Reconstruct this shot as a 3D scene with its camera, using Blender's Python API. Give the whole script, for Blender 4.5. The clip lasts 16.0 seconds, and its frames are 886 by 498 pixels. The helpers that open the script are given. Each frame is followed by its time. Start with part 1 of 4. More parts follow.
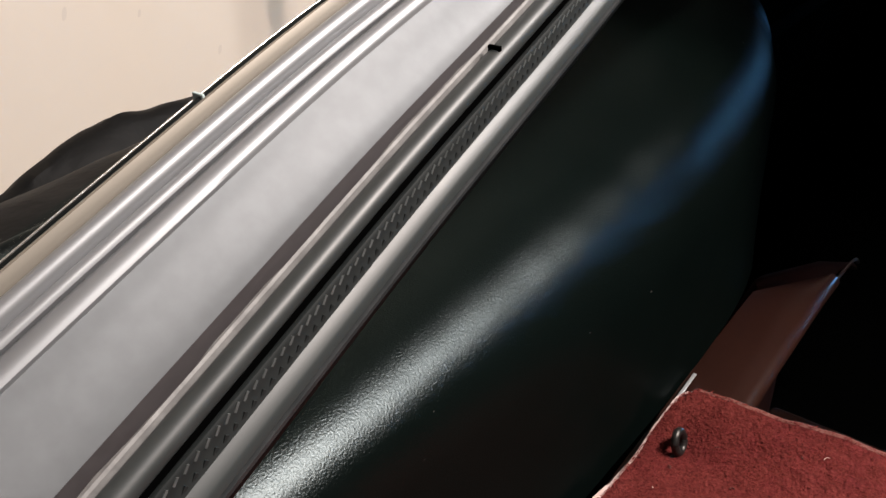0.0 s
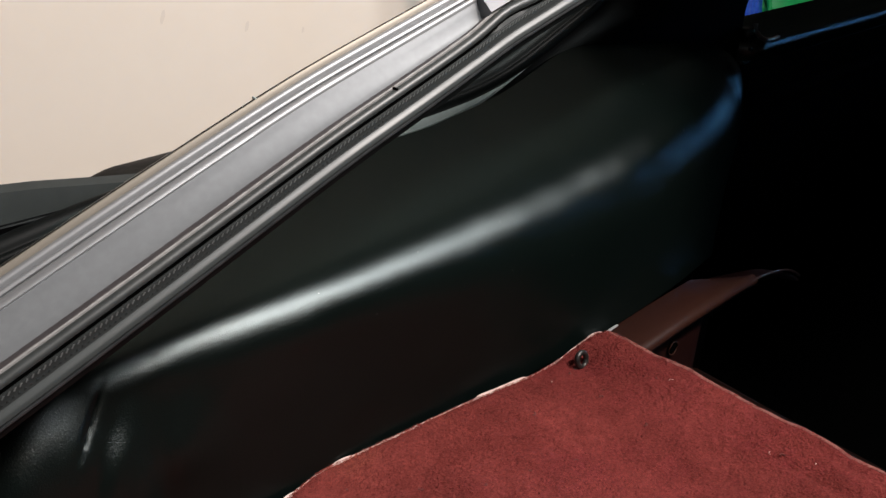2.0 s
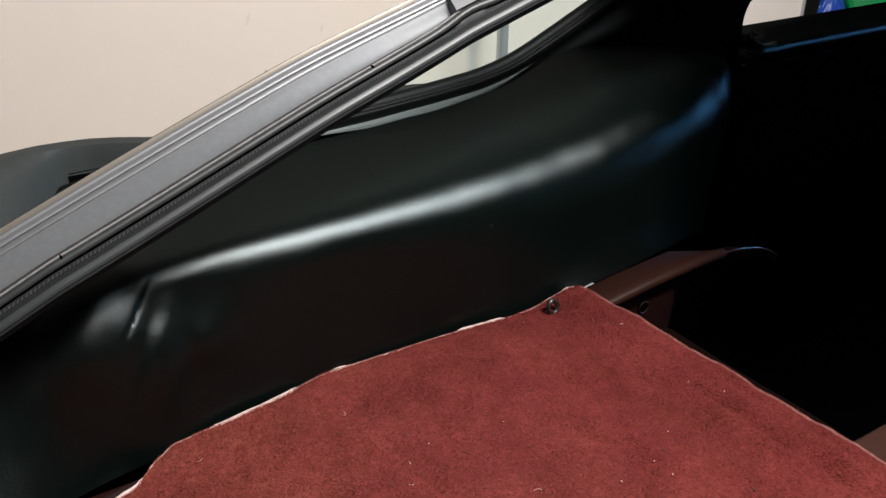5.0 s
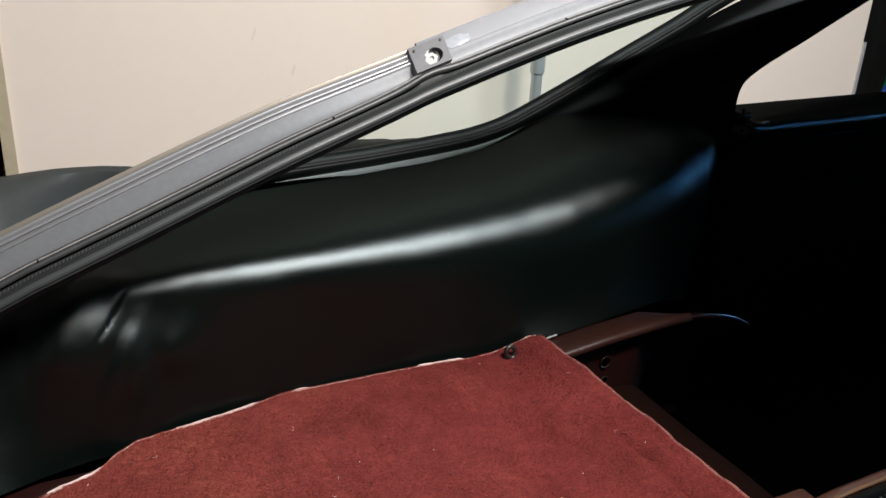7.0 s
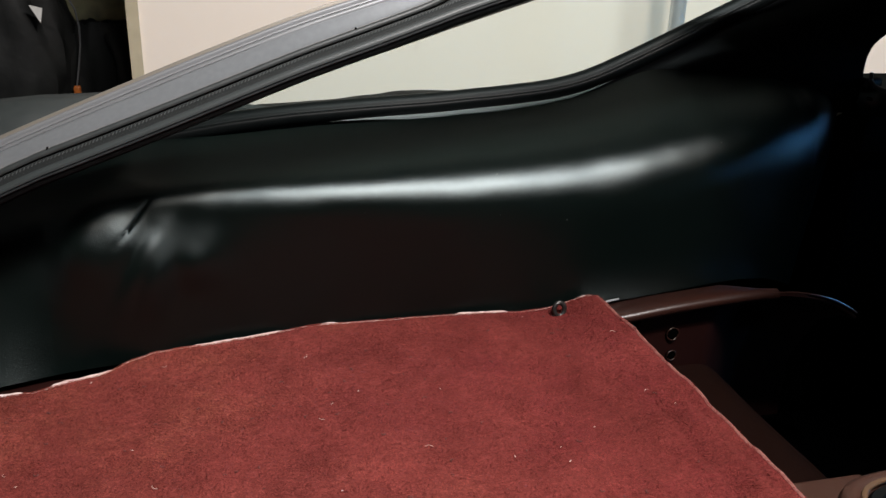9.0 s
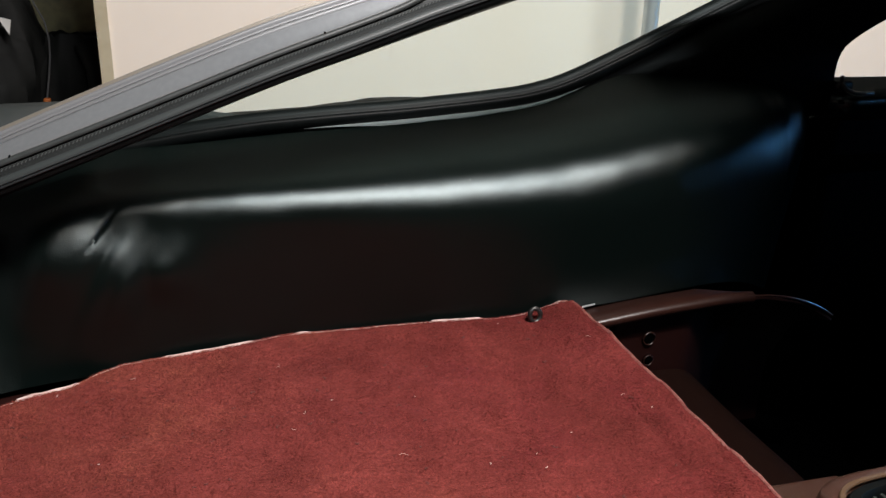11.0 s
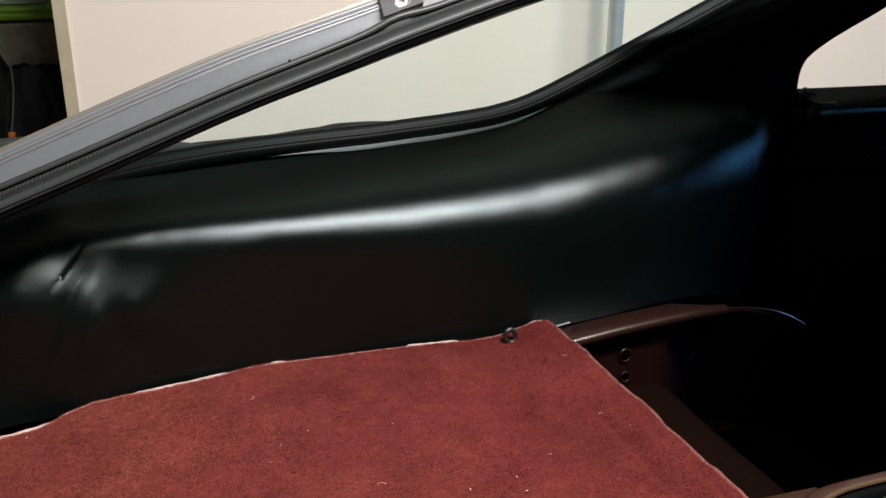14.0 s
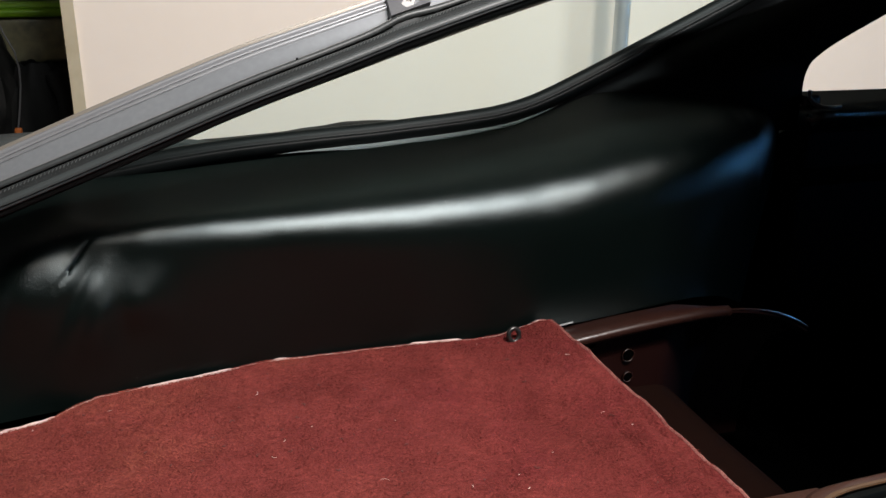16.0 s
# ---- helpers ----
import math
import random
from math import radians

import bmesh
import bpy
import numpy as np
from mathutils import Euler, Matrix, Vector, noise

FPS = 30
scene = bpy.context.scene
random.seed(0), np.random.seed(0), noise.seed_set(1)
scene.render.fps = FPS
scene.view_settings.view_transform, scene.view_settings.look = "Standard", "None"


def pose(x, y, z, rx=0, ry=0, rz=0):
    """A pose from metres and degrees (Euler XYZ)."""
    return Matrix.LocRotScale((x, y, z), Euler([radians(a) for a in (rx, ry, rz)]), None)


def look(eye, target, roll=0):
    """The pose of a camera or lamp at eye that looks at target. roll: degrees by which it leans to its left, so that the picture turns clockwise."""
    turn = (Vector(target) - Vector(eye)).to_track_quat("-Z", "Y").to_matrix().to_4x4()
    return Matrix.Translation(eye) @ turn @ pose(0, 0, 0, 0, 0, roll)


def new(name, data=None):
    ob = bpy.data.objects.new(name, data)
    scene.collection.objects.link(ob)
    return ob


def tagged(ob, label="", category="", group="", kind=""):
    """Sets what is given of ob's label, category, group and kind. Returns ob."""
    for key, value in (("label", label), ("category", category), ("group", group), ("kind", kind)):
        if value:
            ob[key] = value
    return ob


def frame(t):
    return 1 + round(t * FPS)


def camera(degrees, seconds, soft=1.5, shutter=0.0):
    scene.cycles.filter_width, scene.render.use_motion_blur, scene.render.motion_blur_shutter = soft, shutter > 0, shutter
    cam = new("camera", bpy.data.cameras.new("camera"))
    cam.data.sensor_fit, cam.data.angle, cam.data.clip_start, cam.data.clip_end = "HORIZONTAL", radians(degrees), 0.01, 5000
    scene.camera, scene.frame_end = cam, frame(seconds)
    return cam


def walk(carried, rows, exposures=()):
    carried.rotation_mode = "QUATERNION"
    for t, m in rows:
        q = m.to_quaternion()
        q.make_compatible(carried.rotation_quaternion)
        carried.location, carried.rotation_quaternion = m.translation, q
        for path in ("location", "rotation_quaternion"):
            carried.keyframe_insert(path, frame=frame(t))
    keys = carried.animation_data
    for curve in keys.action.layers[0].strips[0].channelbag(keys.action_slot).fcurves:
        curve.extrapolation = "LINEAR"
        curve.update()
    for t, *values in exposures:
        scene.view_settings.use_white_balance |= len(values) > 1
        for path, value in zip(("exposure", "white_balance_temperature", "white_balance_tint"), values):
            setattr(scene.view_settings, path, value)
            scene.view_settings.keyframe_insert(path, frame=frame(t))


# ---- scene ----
cam = camera(52.1, 16.0)
METRES, EYE, TILT, LEAN, TURN = 1.1, 1.09, -28.26, 0.01, -52.86
ROWS = [
    (0.0, 0.0, 0.0, 0.0, 0.0, 0.0, 0.0),
    (0.5, 0.047, -0.1078, -0.0011, 2.66, 0.43, -1.56),
    (1.0, 0.1037, -0.1814, -0.0123, 9.4, -0.6, -4.32),
    (1.5, 0.1536, -0.2301, -0.0336, 11.35, -0.57, -6.44),
    (2.0, 0.1641, -0.2932, -0.0405, 10.19, 0.28, -7.19),
    (2.5, 0.1897, -0.3489, -0.0601, 10.37, -0.02, -6.93),
    (3.0, 0.2435, -0.3857, -0.0634, 13.43, -0.88, -7.59),
    (5.5, 0.3404, -0.4445, -0.0846, 17.33, 0.96, -9.78),
    (6.0, 0.3747, -0.4483, -0.0818, 17.31, 3.17, -10.54),
    (6.5, 0.4167, -0.4617, -0.077, 20.58, 3.27, -12.14),
    (7.0, 0.4769, -0.4704, -0.0713, 22.17, 2.54, -14.47),
    (7.5, 0.5552, -0.4282, -0.0707, 26.47, 2.22, -17.0),
    (8.0, 0.6175, -0.3764, -0.0802, 32.01, 1.29, -18.44),
    (8.5, 0.6173, -0.3414, -0.1043, 33.39, 1.5, -18.9),
    (9.0, 0.6164, -0.3246, -0.1208, 34.78, 1.07, -18.81),
    (11.5, 0.6162, -0.3109, -0.1247, 33.25, 2.47, -17.99),
    (12.0, 0.6158, -0.3103, -0.1246, 33.22, 2.55, -18.01),
    (12.5, 0.6154, -0.3098, -0.1239, 32.72, 2.99, -17.78),
    (13.0, 0.6155, -0.3094, -0.122, 32.49, 3.32, -17.03),
    (13.5, 0.616, -0.3087, -0.1204, 32.14, 3.71, -16.44),
    (14.0, 0.616, -0.3079, -0.1194, 31.9, 3.95, -16.02),
    (14.5, 0.6161, -0.3082, -0.1194, 31.81, 4.02, -15.83),
    (15.0, 0.6162, -0.3091, -0.1198, 31.79, 4.13, -15.82),
    (15.5, 0.6169, -0.3102, -0.1206, 31.9, 4.03, -16.4),
    (16.0, 0.6176, -0.312, -0.1218, 32.07, 3.92, -16.57),
]
walk(cam, [(t, pose(0, 0, EYE, TILT, LEAN, TURN) @ pose(METRES * x, METRES * y, METRES * z, 90 + pitch, roll, yaw)) for t, x, y, z, yaw, pitch, roll in ROWS],
     exposures=[(0.0, 0.09, 6950, 14), (1.0, 0.09, 6800, 12.5), (2.5, 0.09, 6650, 11), (5.5, 0.09, 6500, 10), (16.0, 0.09, 6500, 10)])

# ---------------------------------------------------------------- light and exposure
world = bpy.data.worlds.new("world")
scene.world = world
world.use_nodes = True
world.node_tree.nodes["Background"].inputs[0].default_value = (0.02, 0.022, 0.026, 1)
world.node_tree.nodes["Background"].inputs[1].default_value = 0.05


def area_lamp(name, eye, target, sx, sy, watts, colour):
    data = bpy.data.lights.new(name, "AREA")
    data.shape, data.size, data.size_y, data.energy, data.color = "RECTANGLE", sx, sy, watts, colour
    ob = new(name, data)
    ob.matrix_world = look(eye, target)
    return ob


# ceiling tube over the open tailgate and a warm lamp beside it
area_lamp("tube_light", (1.10, -0.74, 2.40), (1.10, -0.74, 0), 1.7, 0.06, 90, (0.96, 0.98, 1.0))
area_lamp("warm_light", (0.77, -0.82, 2.40), (0.9, 0.5, 0.4), 0.22, 0.22, 26, (1.0, 0.84, 0.74))
# unseen bluish lamp ahead of the car, added for the blue reflections
area_lamp("blue_front_light", (5.05, -0.8, 1.42), (1.0, 0.3, 0.86), 1.2, 0.40, 7.0, (0.13, 0.47, 1.0)).data.spread = radians(70)


# ---------------------------------------------------------------- materials
def mat(name, base, rough=0.5, metal=0.0, spec=0.5, grain=(), bump=(), dots=None, coat=0.0, sheen=None, lit_rear=None):
    """grain: rows of (scale, amount, colour) laid over the base by noise; bump: rows of (kind, scale, strength, distance)."""
    m = bpy.data.materials.new(name)
    m.use_nodes = True
    nt = m.node_tree
    bs = nt.nodes["Principled BSDF"]
    bs.inputs["Roughness"].default_value = rough
    bs.inputs["Metallic"].default_value = metal
    bs.inputs["Specular IOR Level"].default_value = spec
    bs.inputs["Coat Weight"].default_value = coat
    bs.inputs["Coat Roughness"].default_value = rough * 0.8
    tc = nt.nodes.new("ShaderNodeTexCoord")
    rgb = nt.nodes.new("ShaderNodeRGB")
    rgb.outputs[0].default_value = (*base, 1)
    col = rgb.outputs[0]
    if lit_rear:
        # warmer light painted in: colour shifts paler towards the rear, with an uneven border
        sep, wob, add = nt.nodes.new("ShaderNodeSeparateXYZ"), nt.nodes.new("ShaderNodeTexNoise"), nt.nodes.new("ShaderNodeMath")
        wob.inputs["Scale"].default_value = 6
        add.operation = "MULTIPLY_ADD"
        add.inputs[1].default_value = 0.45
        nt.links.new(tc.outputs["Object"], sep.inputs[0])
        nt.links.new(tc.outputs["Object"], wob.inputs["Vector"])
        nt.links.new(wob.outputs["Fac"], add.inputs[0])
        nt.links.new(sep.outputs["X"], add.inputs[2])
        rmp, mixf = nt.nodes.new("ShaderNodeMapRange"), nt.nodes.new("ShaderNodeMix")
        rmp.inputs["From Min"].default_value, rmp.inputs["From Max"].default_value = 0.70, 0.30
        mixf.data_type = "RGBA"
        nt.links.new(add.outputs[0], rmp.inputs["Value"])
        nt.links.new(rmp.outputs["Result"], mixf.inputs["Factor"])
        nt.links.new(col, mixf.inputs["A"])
        mixf.inputs["B"].default_value = (*lit_rear, 1)
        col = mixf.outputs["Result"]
    for k, (scale, amount, tint) in enumerate(grain):
        nz = nt.nodes.new("ShaderNodeTexNoise")
        nz.inputs["Scale"].default_value = scale
        nz.inputs["Detail"].default_value = 5
        nt.links.new(tc.outputs["Object"], nz.inputs["Vector"])
        ramp = nt.nodes.new("ShaderNodeMapRange")
        ramp.inputs["From Min"].default_value, ramp.inputs["From Max"].default_value = 0.38, 0.66
        ramp.inputs["To Max"].default_value = amount
        nt.links.new(nz.outputs["Fac"], ramp.inputs["Value"])
        mix = nt.nodes.new("ShaderNodeMix")
        mix.data_type = "RGBA"
        nt.links.new(ramp.outputs["Result"], mix.inputs["Factor"])
        nt.links.new(col, mix.inputs["A"])
        mix.inputs["B"].default_value = (*tint, 1)
        col = mix.outputs["Result"]
        if k == 0:
            rr = nt.nodes.new("ShaderNodeMapRange")
            rr.inputs["To Min"].default_value = max(0.02, rough - 0.06)
            rr.inputs["To Max"].default_value = min(1, rough + 0.06)
            nt.links.new(nz.outputs["Fac"], rr.inputs["Value"])
            nt.links.new(rr.outputs["Result"], bs.inputs["Roughness"])
    if dots:
        scale, size, tint = dots
        vo = nt.nodes.new("ShaderNodeTexVoronoi")
        vo.inputs["Scale"].default_value = scale
        nt.links.new(tc.outputs["Object"], vo.inputs["Vector"])
        lt = nt.nodes.new("ShaderNodeMath")
        lt.operation = "LESS_THAN"
        lt.inputs[1].default_value = size
        nt.links.new(vo.outputs["Distance"], lt.inputs[0])
        mix = nt.nodes.new("ShaderNodeMix")
        mix.data_type = "RGBA"
        nt.links.new(lt.outputs[0], mix.inputs["Factor"])
        nt.links.new(col, mix.inputs["A"])
        mix.inputs["B"].default_value = (*tint, 1)
        col = mix.outputs["Result"]
    nt.links.new(col, bs.inputs["Base Color"])
    last = None
    for kind, scale, strength, dist in bump:
        if kind == "voronoi":
            tx = nt.nodes.new("ShaderNodeTexVoronoi")
            out = tx.outputs["Distance"]
        else:
            tx = nt.nodes.new("ShaderNodeTexNoise")
            tx.inputs["Detail"].default_value = 4
            out = tx.outputs["Fac"]
        tx.inputs["Scale"].default_value = scale
        nt.links.new(tc.outputs["Object"], tx.inputs["Vector"])
        bp = nt.nodes.new("ShaderNodeBump")
        bp.inputs["Strength"].default_value = strength
        bp.inputs["Distance"].default_value = dist
        nt.links.new(out, bp.inputs["Height"])
        if last:
            nt.links.new(last, bp.inputs["Normal"])
        last = bp.outputs["Normal"]
    if last:
        nt.links.new(last, bs.inputs["Normal"])
    if sheen:
        # grained covering: an even weak gloss over a dark body
        df, gl, mx = nt.nodes.new("ShaderNodeBsdfDiffuse"), nt.nodes.new("ShaderNodeBsdfGlossy"), nt.nodes.new("ShaderNodeMixShader")
        lw, fade = nt.nodes.new("ShaderNodeLayerWeight"), nt.nodes.new("ShaderNodeMapRange")
        lw.inputs["Blend"].default_value = 0.5
        fade.inputs["To Min"].default_value, fade.inputs["To Max"].default_value = sheen, sheen * 0.2
        fade.inputs["From Max"].default_value = 0.85
        nt.links.new(lw.outputs["Facing"], fade.inputs["Value"])
        nt.links.new(fade.outputs["Result"], mx.inputs[0])
        gl.inputs["Roughness"].default_value = rough
        gl.distribution = "BECKMANN"
        gl.inputs["Color"].default_value = (0.85, 0.98, 1.0, 1)
        nt.links.new(col, df.inputs["Color"])
        if last:
            nt.links.new(last, df.inputs["Normal"])
            nt.links.new(last, gl.inputs["Normal"])
        nt.links.new(df.outputs[0], mx.inputs[1])
        nt.links.new(gl.outputs[0], mx.inputs[2])
        nt.links.new(mx.outputs[0], nt.nodes["Material Output"].inputs[0])
    return m


def glass_mat(name, tint):
    m = bpy.data.materials.new(name)
    m.use_nodes = True
    nt = m.node_tree
    nt.nodes.remove(nt.nodes["Principled BSDF"])
    tr = nt.nodes.new("ShaderNodeBsdfTransparent")
    tr.inputs[0].default_value = (*tint, 1)
    gl = nt.nodes.new("ShaderNodeBsdfGlossy")
    gl.inputs["Roughness"].default_value = 0.0
    mx = nt.nodes.new("ShaderNodeMixShader")
    mx.inputs[0].default_value = 0.008
    nt.links.new(tr.outputs[0], mx.inputs[1])
    nt.links.new(gl.outputs[0], mx.inputs[2])
    nt.links.new(mx.outputs[0], nt.nodes["Material Output"].inputs[0])
    return m


VINYL = mat("black_vinyl", (0.0019, 0.0035, 0.0031), 0.37, spec=0.40, grain=[(9, 0.5, (0.0028, 0.0048, 0.0044))],
            bump=[("noise", 450, 0.13, 0.0008), ("noise", 900, 0.38, 0.0005)], dots=(38, 0.022, (0.09, 0.09, 0.085)), sheen=0.050)
TRIMBLACK = mat("black_trim", (0.0018, 0.0018, 0.002), 0.42, spec=0.35, grain=[(14, 0.5, (0.003, 0.003, 0.0032))], bump=[("noise", 700, 0.08, 0.0005)], sheen=0.035)
DOORTRIM = mat("door_trim", (0.0014, 0.0015, 0.0016), 0.50, spec=0.2, grain=[(14, 0.5, (0.0022, 0.0023, 0.0024))], bump=[("noise", 700, 0.08, 0.0005)], sheen=0.006)
RUBBER = mat("black_rubber", (0.0026, 0.0034, 0.0034), 0.45, spec=0.09, grain=[(60, 0.4, (0.005, 0.0058, 0.0058))], bump=[("noise", 400, 0.05, 0.0004)])
BEAD = mat("glossy_seal", (0.020, 0.0235, 0.0235), 0.46, spec=0.6, grain=[(80, 0.5, (0.030, 0.034, 0.034))])
CLIPGREY = mat("clip_strip_grey", (0.011, 0.0135, 0.0135), 0.6, spec=0.3, grain=[(14, 0.6, (0.008, 0.010, 0.010)), (120, 0.5, (0.015, 0.018, 0.018))])
SEAL = mat("seal_vinyl", (0.016, 0.018, 0.019), 0.34, grain=[(80, 0.5, (0.032, 0.033, 0.034))], bump=[("noise", 900, 0.10, 0.0004)])
ROLLED = mat("rolled_ridge", (0.27, 0.277, 0.287), 0.48, metal=0.6, grain=[(30, 0.3, (0.21, 0.215, 0.223))])
FRONTSILVER = mat("glossy_silver", (0.50, 0.525, 0.555), 0.22, metal=0.6, grain=[(12, 0.5, (0.38, 0.40, 0.425))], bump=[("noise", 16, 0.22, 0.004)])
SILVER = mat("silver_paint", (0.145, 0.153, 0.160), 0.52, metal=0.22, spec=0.25, grain=[(7, 0.35, (0.131, 0.140, 0.148)), (160, 0.25, (0.190, 0.202, 0.212))],
             bump=[("noise", 900, 0.03, 0.0003)])
CHROME = mat("bright_trim", (0.27, 0.267, 0.262), 0.24, metal=0.9, grain=[(8, 0.3, (0.34, 0.335, 0.328))])
GREYPAINT = mat("grey_primer", (0.42, 0.51, 0.51), 0.42, grain=[(30, 0.4, (0.50, 0.59, 0.585))])
DULLGREY = mat("dull_grey_paint", (0.17, 0.20, 0.20), 0.5, grain=[(30, 0.5, (0.21, 0.245, 0.24))])
LIPGREY = mat("lip_rubber", (0.028, 0.033, 0.033), 0.42, spec=0.45, grain=[(40, 0.5, (0.022, 0.026, 0.026))])
DARKBROWN = mat("dark_brown", (0.038, 0.033, 0.035), 0.5, grain=[(30, 0.5, (0.028, 0.024, 0.025)), (200, 0.4, (0.050, 0.044, 0.046))])
GLUE = mat("glue_edge", (0.21, 0.205, 0.20), 0.6, grain=[(120, 0.5, (0.10, 0.096, 0.095))], bump=[("noise", 300, 0.4, 0.001)])
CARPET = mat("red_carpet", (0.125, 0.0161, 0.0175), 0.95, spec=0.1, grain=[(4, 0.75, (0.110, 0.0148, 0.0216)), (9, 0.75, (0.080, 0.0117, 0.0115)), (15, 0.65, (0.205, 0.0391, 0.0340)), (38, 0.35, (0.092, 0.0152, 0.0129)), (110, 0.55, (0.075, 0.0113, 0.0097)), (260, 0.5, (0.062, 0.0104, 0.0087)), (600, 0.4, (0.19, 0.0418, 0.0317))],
             bump=[("noise", 300, 0.9, 0.004), ("noise", 90, 0.6, 0.006)], lit_rear=(0.205, 0.0522, 0.0350))
EDGING = mat("worn_edge", (0.24, 0.095, 0.078), 0.9, grain=[(90, 0.7, (0.14, 0.04, 0.034))], bump=[("noise", 400, 0.5, 0.001)])
BACKING = mat("carpet_backing", (0.56, 0.44, 0.41), 0.85, grain=[(120, 0.7, (0.40, 0.26, 0.23))], bump=[("noise", 400, 0.5, 0.001)])
MAROON = mat("maroon_paint", (0.01445, 0.00425, 0.00357), 0.34, spec=0.4, grain=[(12, 0.5, (0.00935, 0.00272, 0.00238)), (200, 0.2, (0.02125, 0.00765, 0.006375))],
             bump=[("noise", 60, 0.06, 0.001)])
TAN = mat("brown_leathercloth", (0.036, 0.0130, 0.0075), 0.45, grain=[(18, 0.5, (0.027, 0.0092, 0.0055)), (300, 0.3, (0.047, 0.0190, 0.0115))], bump=[("voronoi", 500, 0.15, 0.0006)])
BODYBLACK = mat("body_paint", (0.022, 0.026, 0.0255), 0.50, spec=0.25, grain=[(6, 0.5, (0.028, 0.033, 0.032)), (90, 0.3, (0.034, 0.039, 0.038))], bump=[("noise", 30, 0.03, 0.001)])
STEEL = mat("bracket_steel", (0.20, 0.205, 0.215), 0.42, metal=0.7, grain=[(60, 0.5, (0.14, 0.14, 0.15))], bump=[("noise", 200, 0.1, 0.0005)])
NYLON = mat("white_roller", (0.46, 0.45, 0.43), 0.35, grain=[(60, 0.4, (0.34, 0.33, 0.31))])
DARKSTEEL = mat("dark_steel", (0.05, 0.048, 0.046), 0.35, metal=0.8, grain=[(200, 0.4, (0.10, 0.09, 0.085))])
# near-black without gloss, put in for the darkness inside holes and gaps
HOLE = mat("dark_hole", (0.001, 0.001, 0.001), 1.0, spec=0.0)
WALL = mat("wall_paint", (0.79, 0.70, 0.605), 0.75, grain=[(1.3, 0.4, (0.75, 0.675, 0.58)), (18, 0.12, (0.71, 0.63, 0.55))],
           bump=[("noise", 9, 0.05, 0.01)])
WOOD = mat("pale_wood", (0.46, 0.40, 0.28), 0.65, grain=[(25, 0.5, (0.38, 0.32, 0.21))], bump=[("noise", 90, 0.2, 0.001)])
GALV = mat("galvanised_steel", (0.56, 0.58, 0.59), 0.38, metal=0.6, grain=[(30, 0.5, (0.44, 0.46, 0.47))])
CONCRETE = mat("concrete_floor", (0.28, 0.27, 0.25), 0.8, grain=[(3, 0.5, (0.20, 0.195, 0.185)), (40, 0.4, (0.34, 0.33, 0.31))], bump=[("noise", 60, 0.3, 0.003)])
PLASTER = mat("ceiling_paint", (0.72, 0.69, 0.65), 0.85, grain=[(2, 0.4, (0.66, 0.63, 0.59))], bump=[("noise", 80, 0.1, 0.002)])
DARKWALL = mat("dark_side_wall", (0.05, 0.046, 0.042), 0.8, grain=[(3, 0.5, (0.035, 0.032, 0.030)), (40, 0.4, (0.07, 0.065, 0.06))], bump=[("noise", 60, 0.2, 0.003)])
SACKING = mat("black_sacking", (0.0035, 0.0036, 0.0036), 0.6, spec=0.12, grain=[(20, 0.5, (0.006, 0.006, 0.006))], bump=[("noise", 25, 0.3, 0.01)])
CLOTH = mat("black_cloth", (0.0062, 0.0070, 0.0070), 0.6, spec=0.22, grain=[(12, 0.6, (0.0105, 0.0118, 0.0112))], bump=[("noise", 12, 0.3, 0.012), ("noise", 40, 0.2, 0.004), ("noise", 600, 0.1, 0.001)])
LIME = mat("lime_plastic", (0.25, 0.52, 0.02), 0.35, grain=[(20, 0.3, (0.20, 0.42, 0.02))])
CLEARBOX = mat("cloudy_plastic", (0.34, 0.32, 0.20), 0.3, grain=[(14, 0.9, (0.10, 0.11, 0.08)), (40, 0.4, (0.48, 0.42, 0.22))])
GREEN = mat("green_plastic", (0.005, 0.36, 0.10), 0.5, spec=0.3, grain=[(20, 0.4, (0.006, 0.28, 0.075))])
BLUE = mat("blue_plastic", (0.02, 0.08, 0.55), 0.3, grain=[(60, 0.6, (0.05, 0.18, 0.75))], bump=[("noise", 60, 0.5, 0.006)])
BRICKRED = mat("rusty_timber", (0.26, 0.085, 0.05), 0.7, grain=[(25, 0.6, (0.18, 0.06, 0.04))])
CARDBOARD = mat("cardboard", (0.24, 0.15, 0.08), 0.8, grain=[(6, 0.6, (0.15, 0.09, 0.05))])
GREYCORD = mat("grey_cord", (0.11, 0.115, 0.12), 0.4, grain=[(40, 0.4, (0.08, 0.085, 0.09))])
WHITEP = mat("white_plastic", (0.75, 0.75, 0.73), 0.5, grain=[(30, 0.2, (0.62, 0.62, 0.6))])
GLASS = glass_mat("tinted_glass", (0.92, 0.985, 0.98))


# ---------------------------------------------------------------- mesh helpers
def thing(name, label, category, group="", kind="", at=(0, 0, 0)):
    ob = new(name)
    ob.empty_display_size = 0.05
    ob.location = at
    return tagged(ob, label, category, group, kind)


def mesh_ob(name, verts, faces, material, parent=None, label="", smooth=True):
    me = bpy.data.meshes.new(name)
    me.from_pydata([tuple(map(float, v)) for v in verts], [], [tuple(map(int, f)) for f in faces])
    me.materials.append(material)
    bm = bmesh.new()
    bm.from_mesh(me)
    bmesh.ops.recalc_face_normals(bm, faces=bm.faces)
    bm.to_mesh(me)
    bm.free()
    if smooth:
        me.shade_smooth()
        me.set_sharp_from_angle(angle=radians(42))
    ob = new(name, me)
    if parent:
        ob.parent = parent
        ob.matrix_parent_inverse = Matrix.Translation(-parent.matrix_basis.translation)
    if label:
        tagged(ob, label)
    return ob


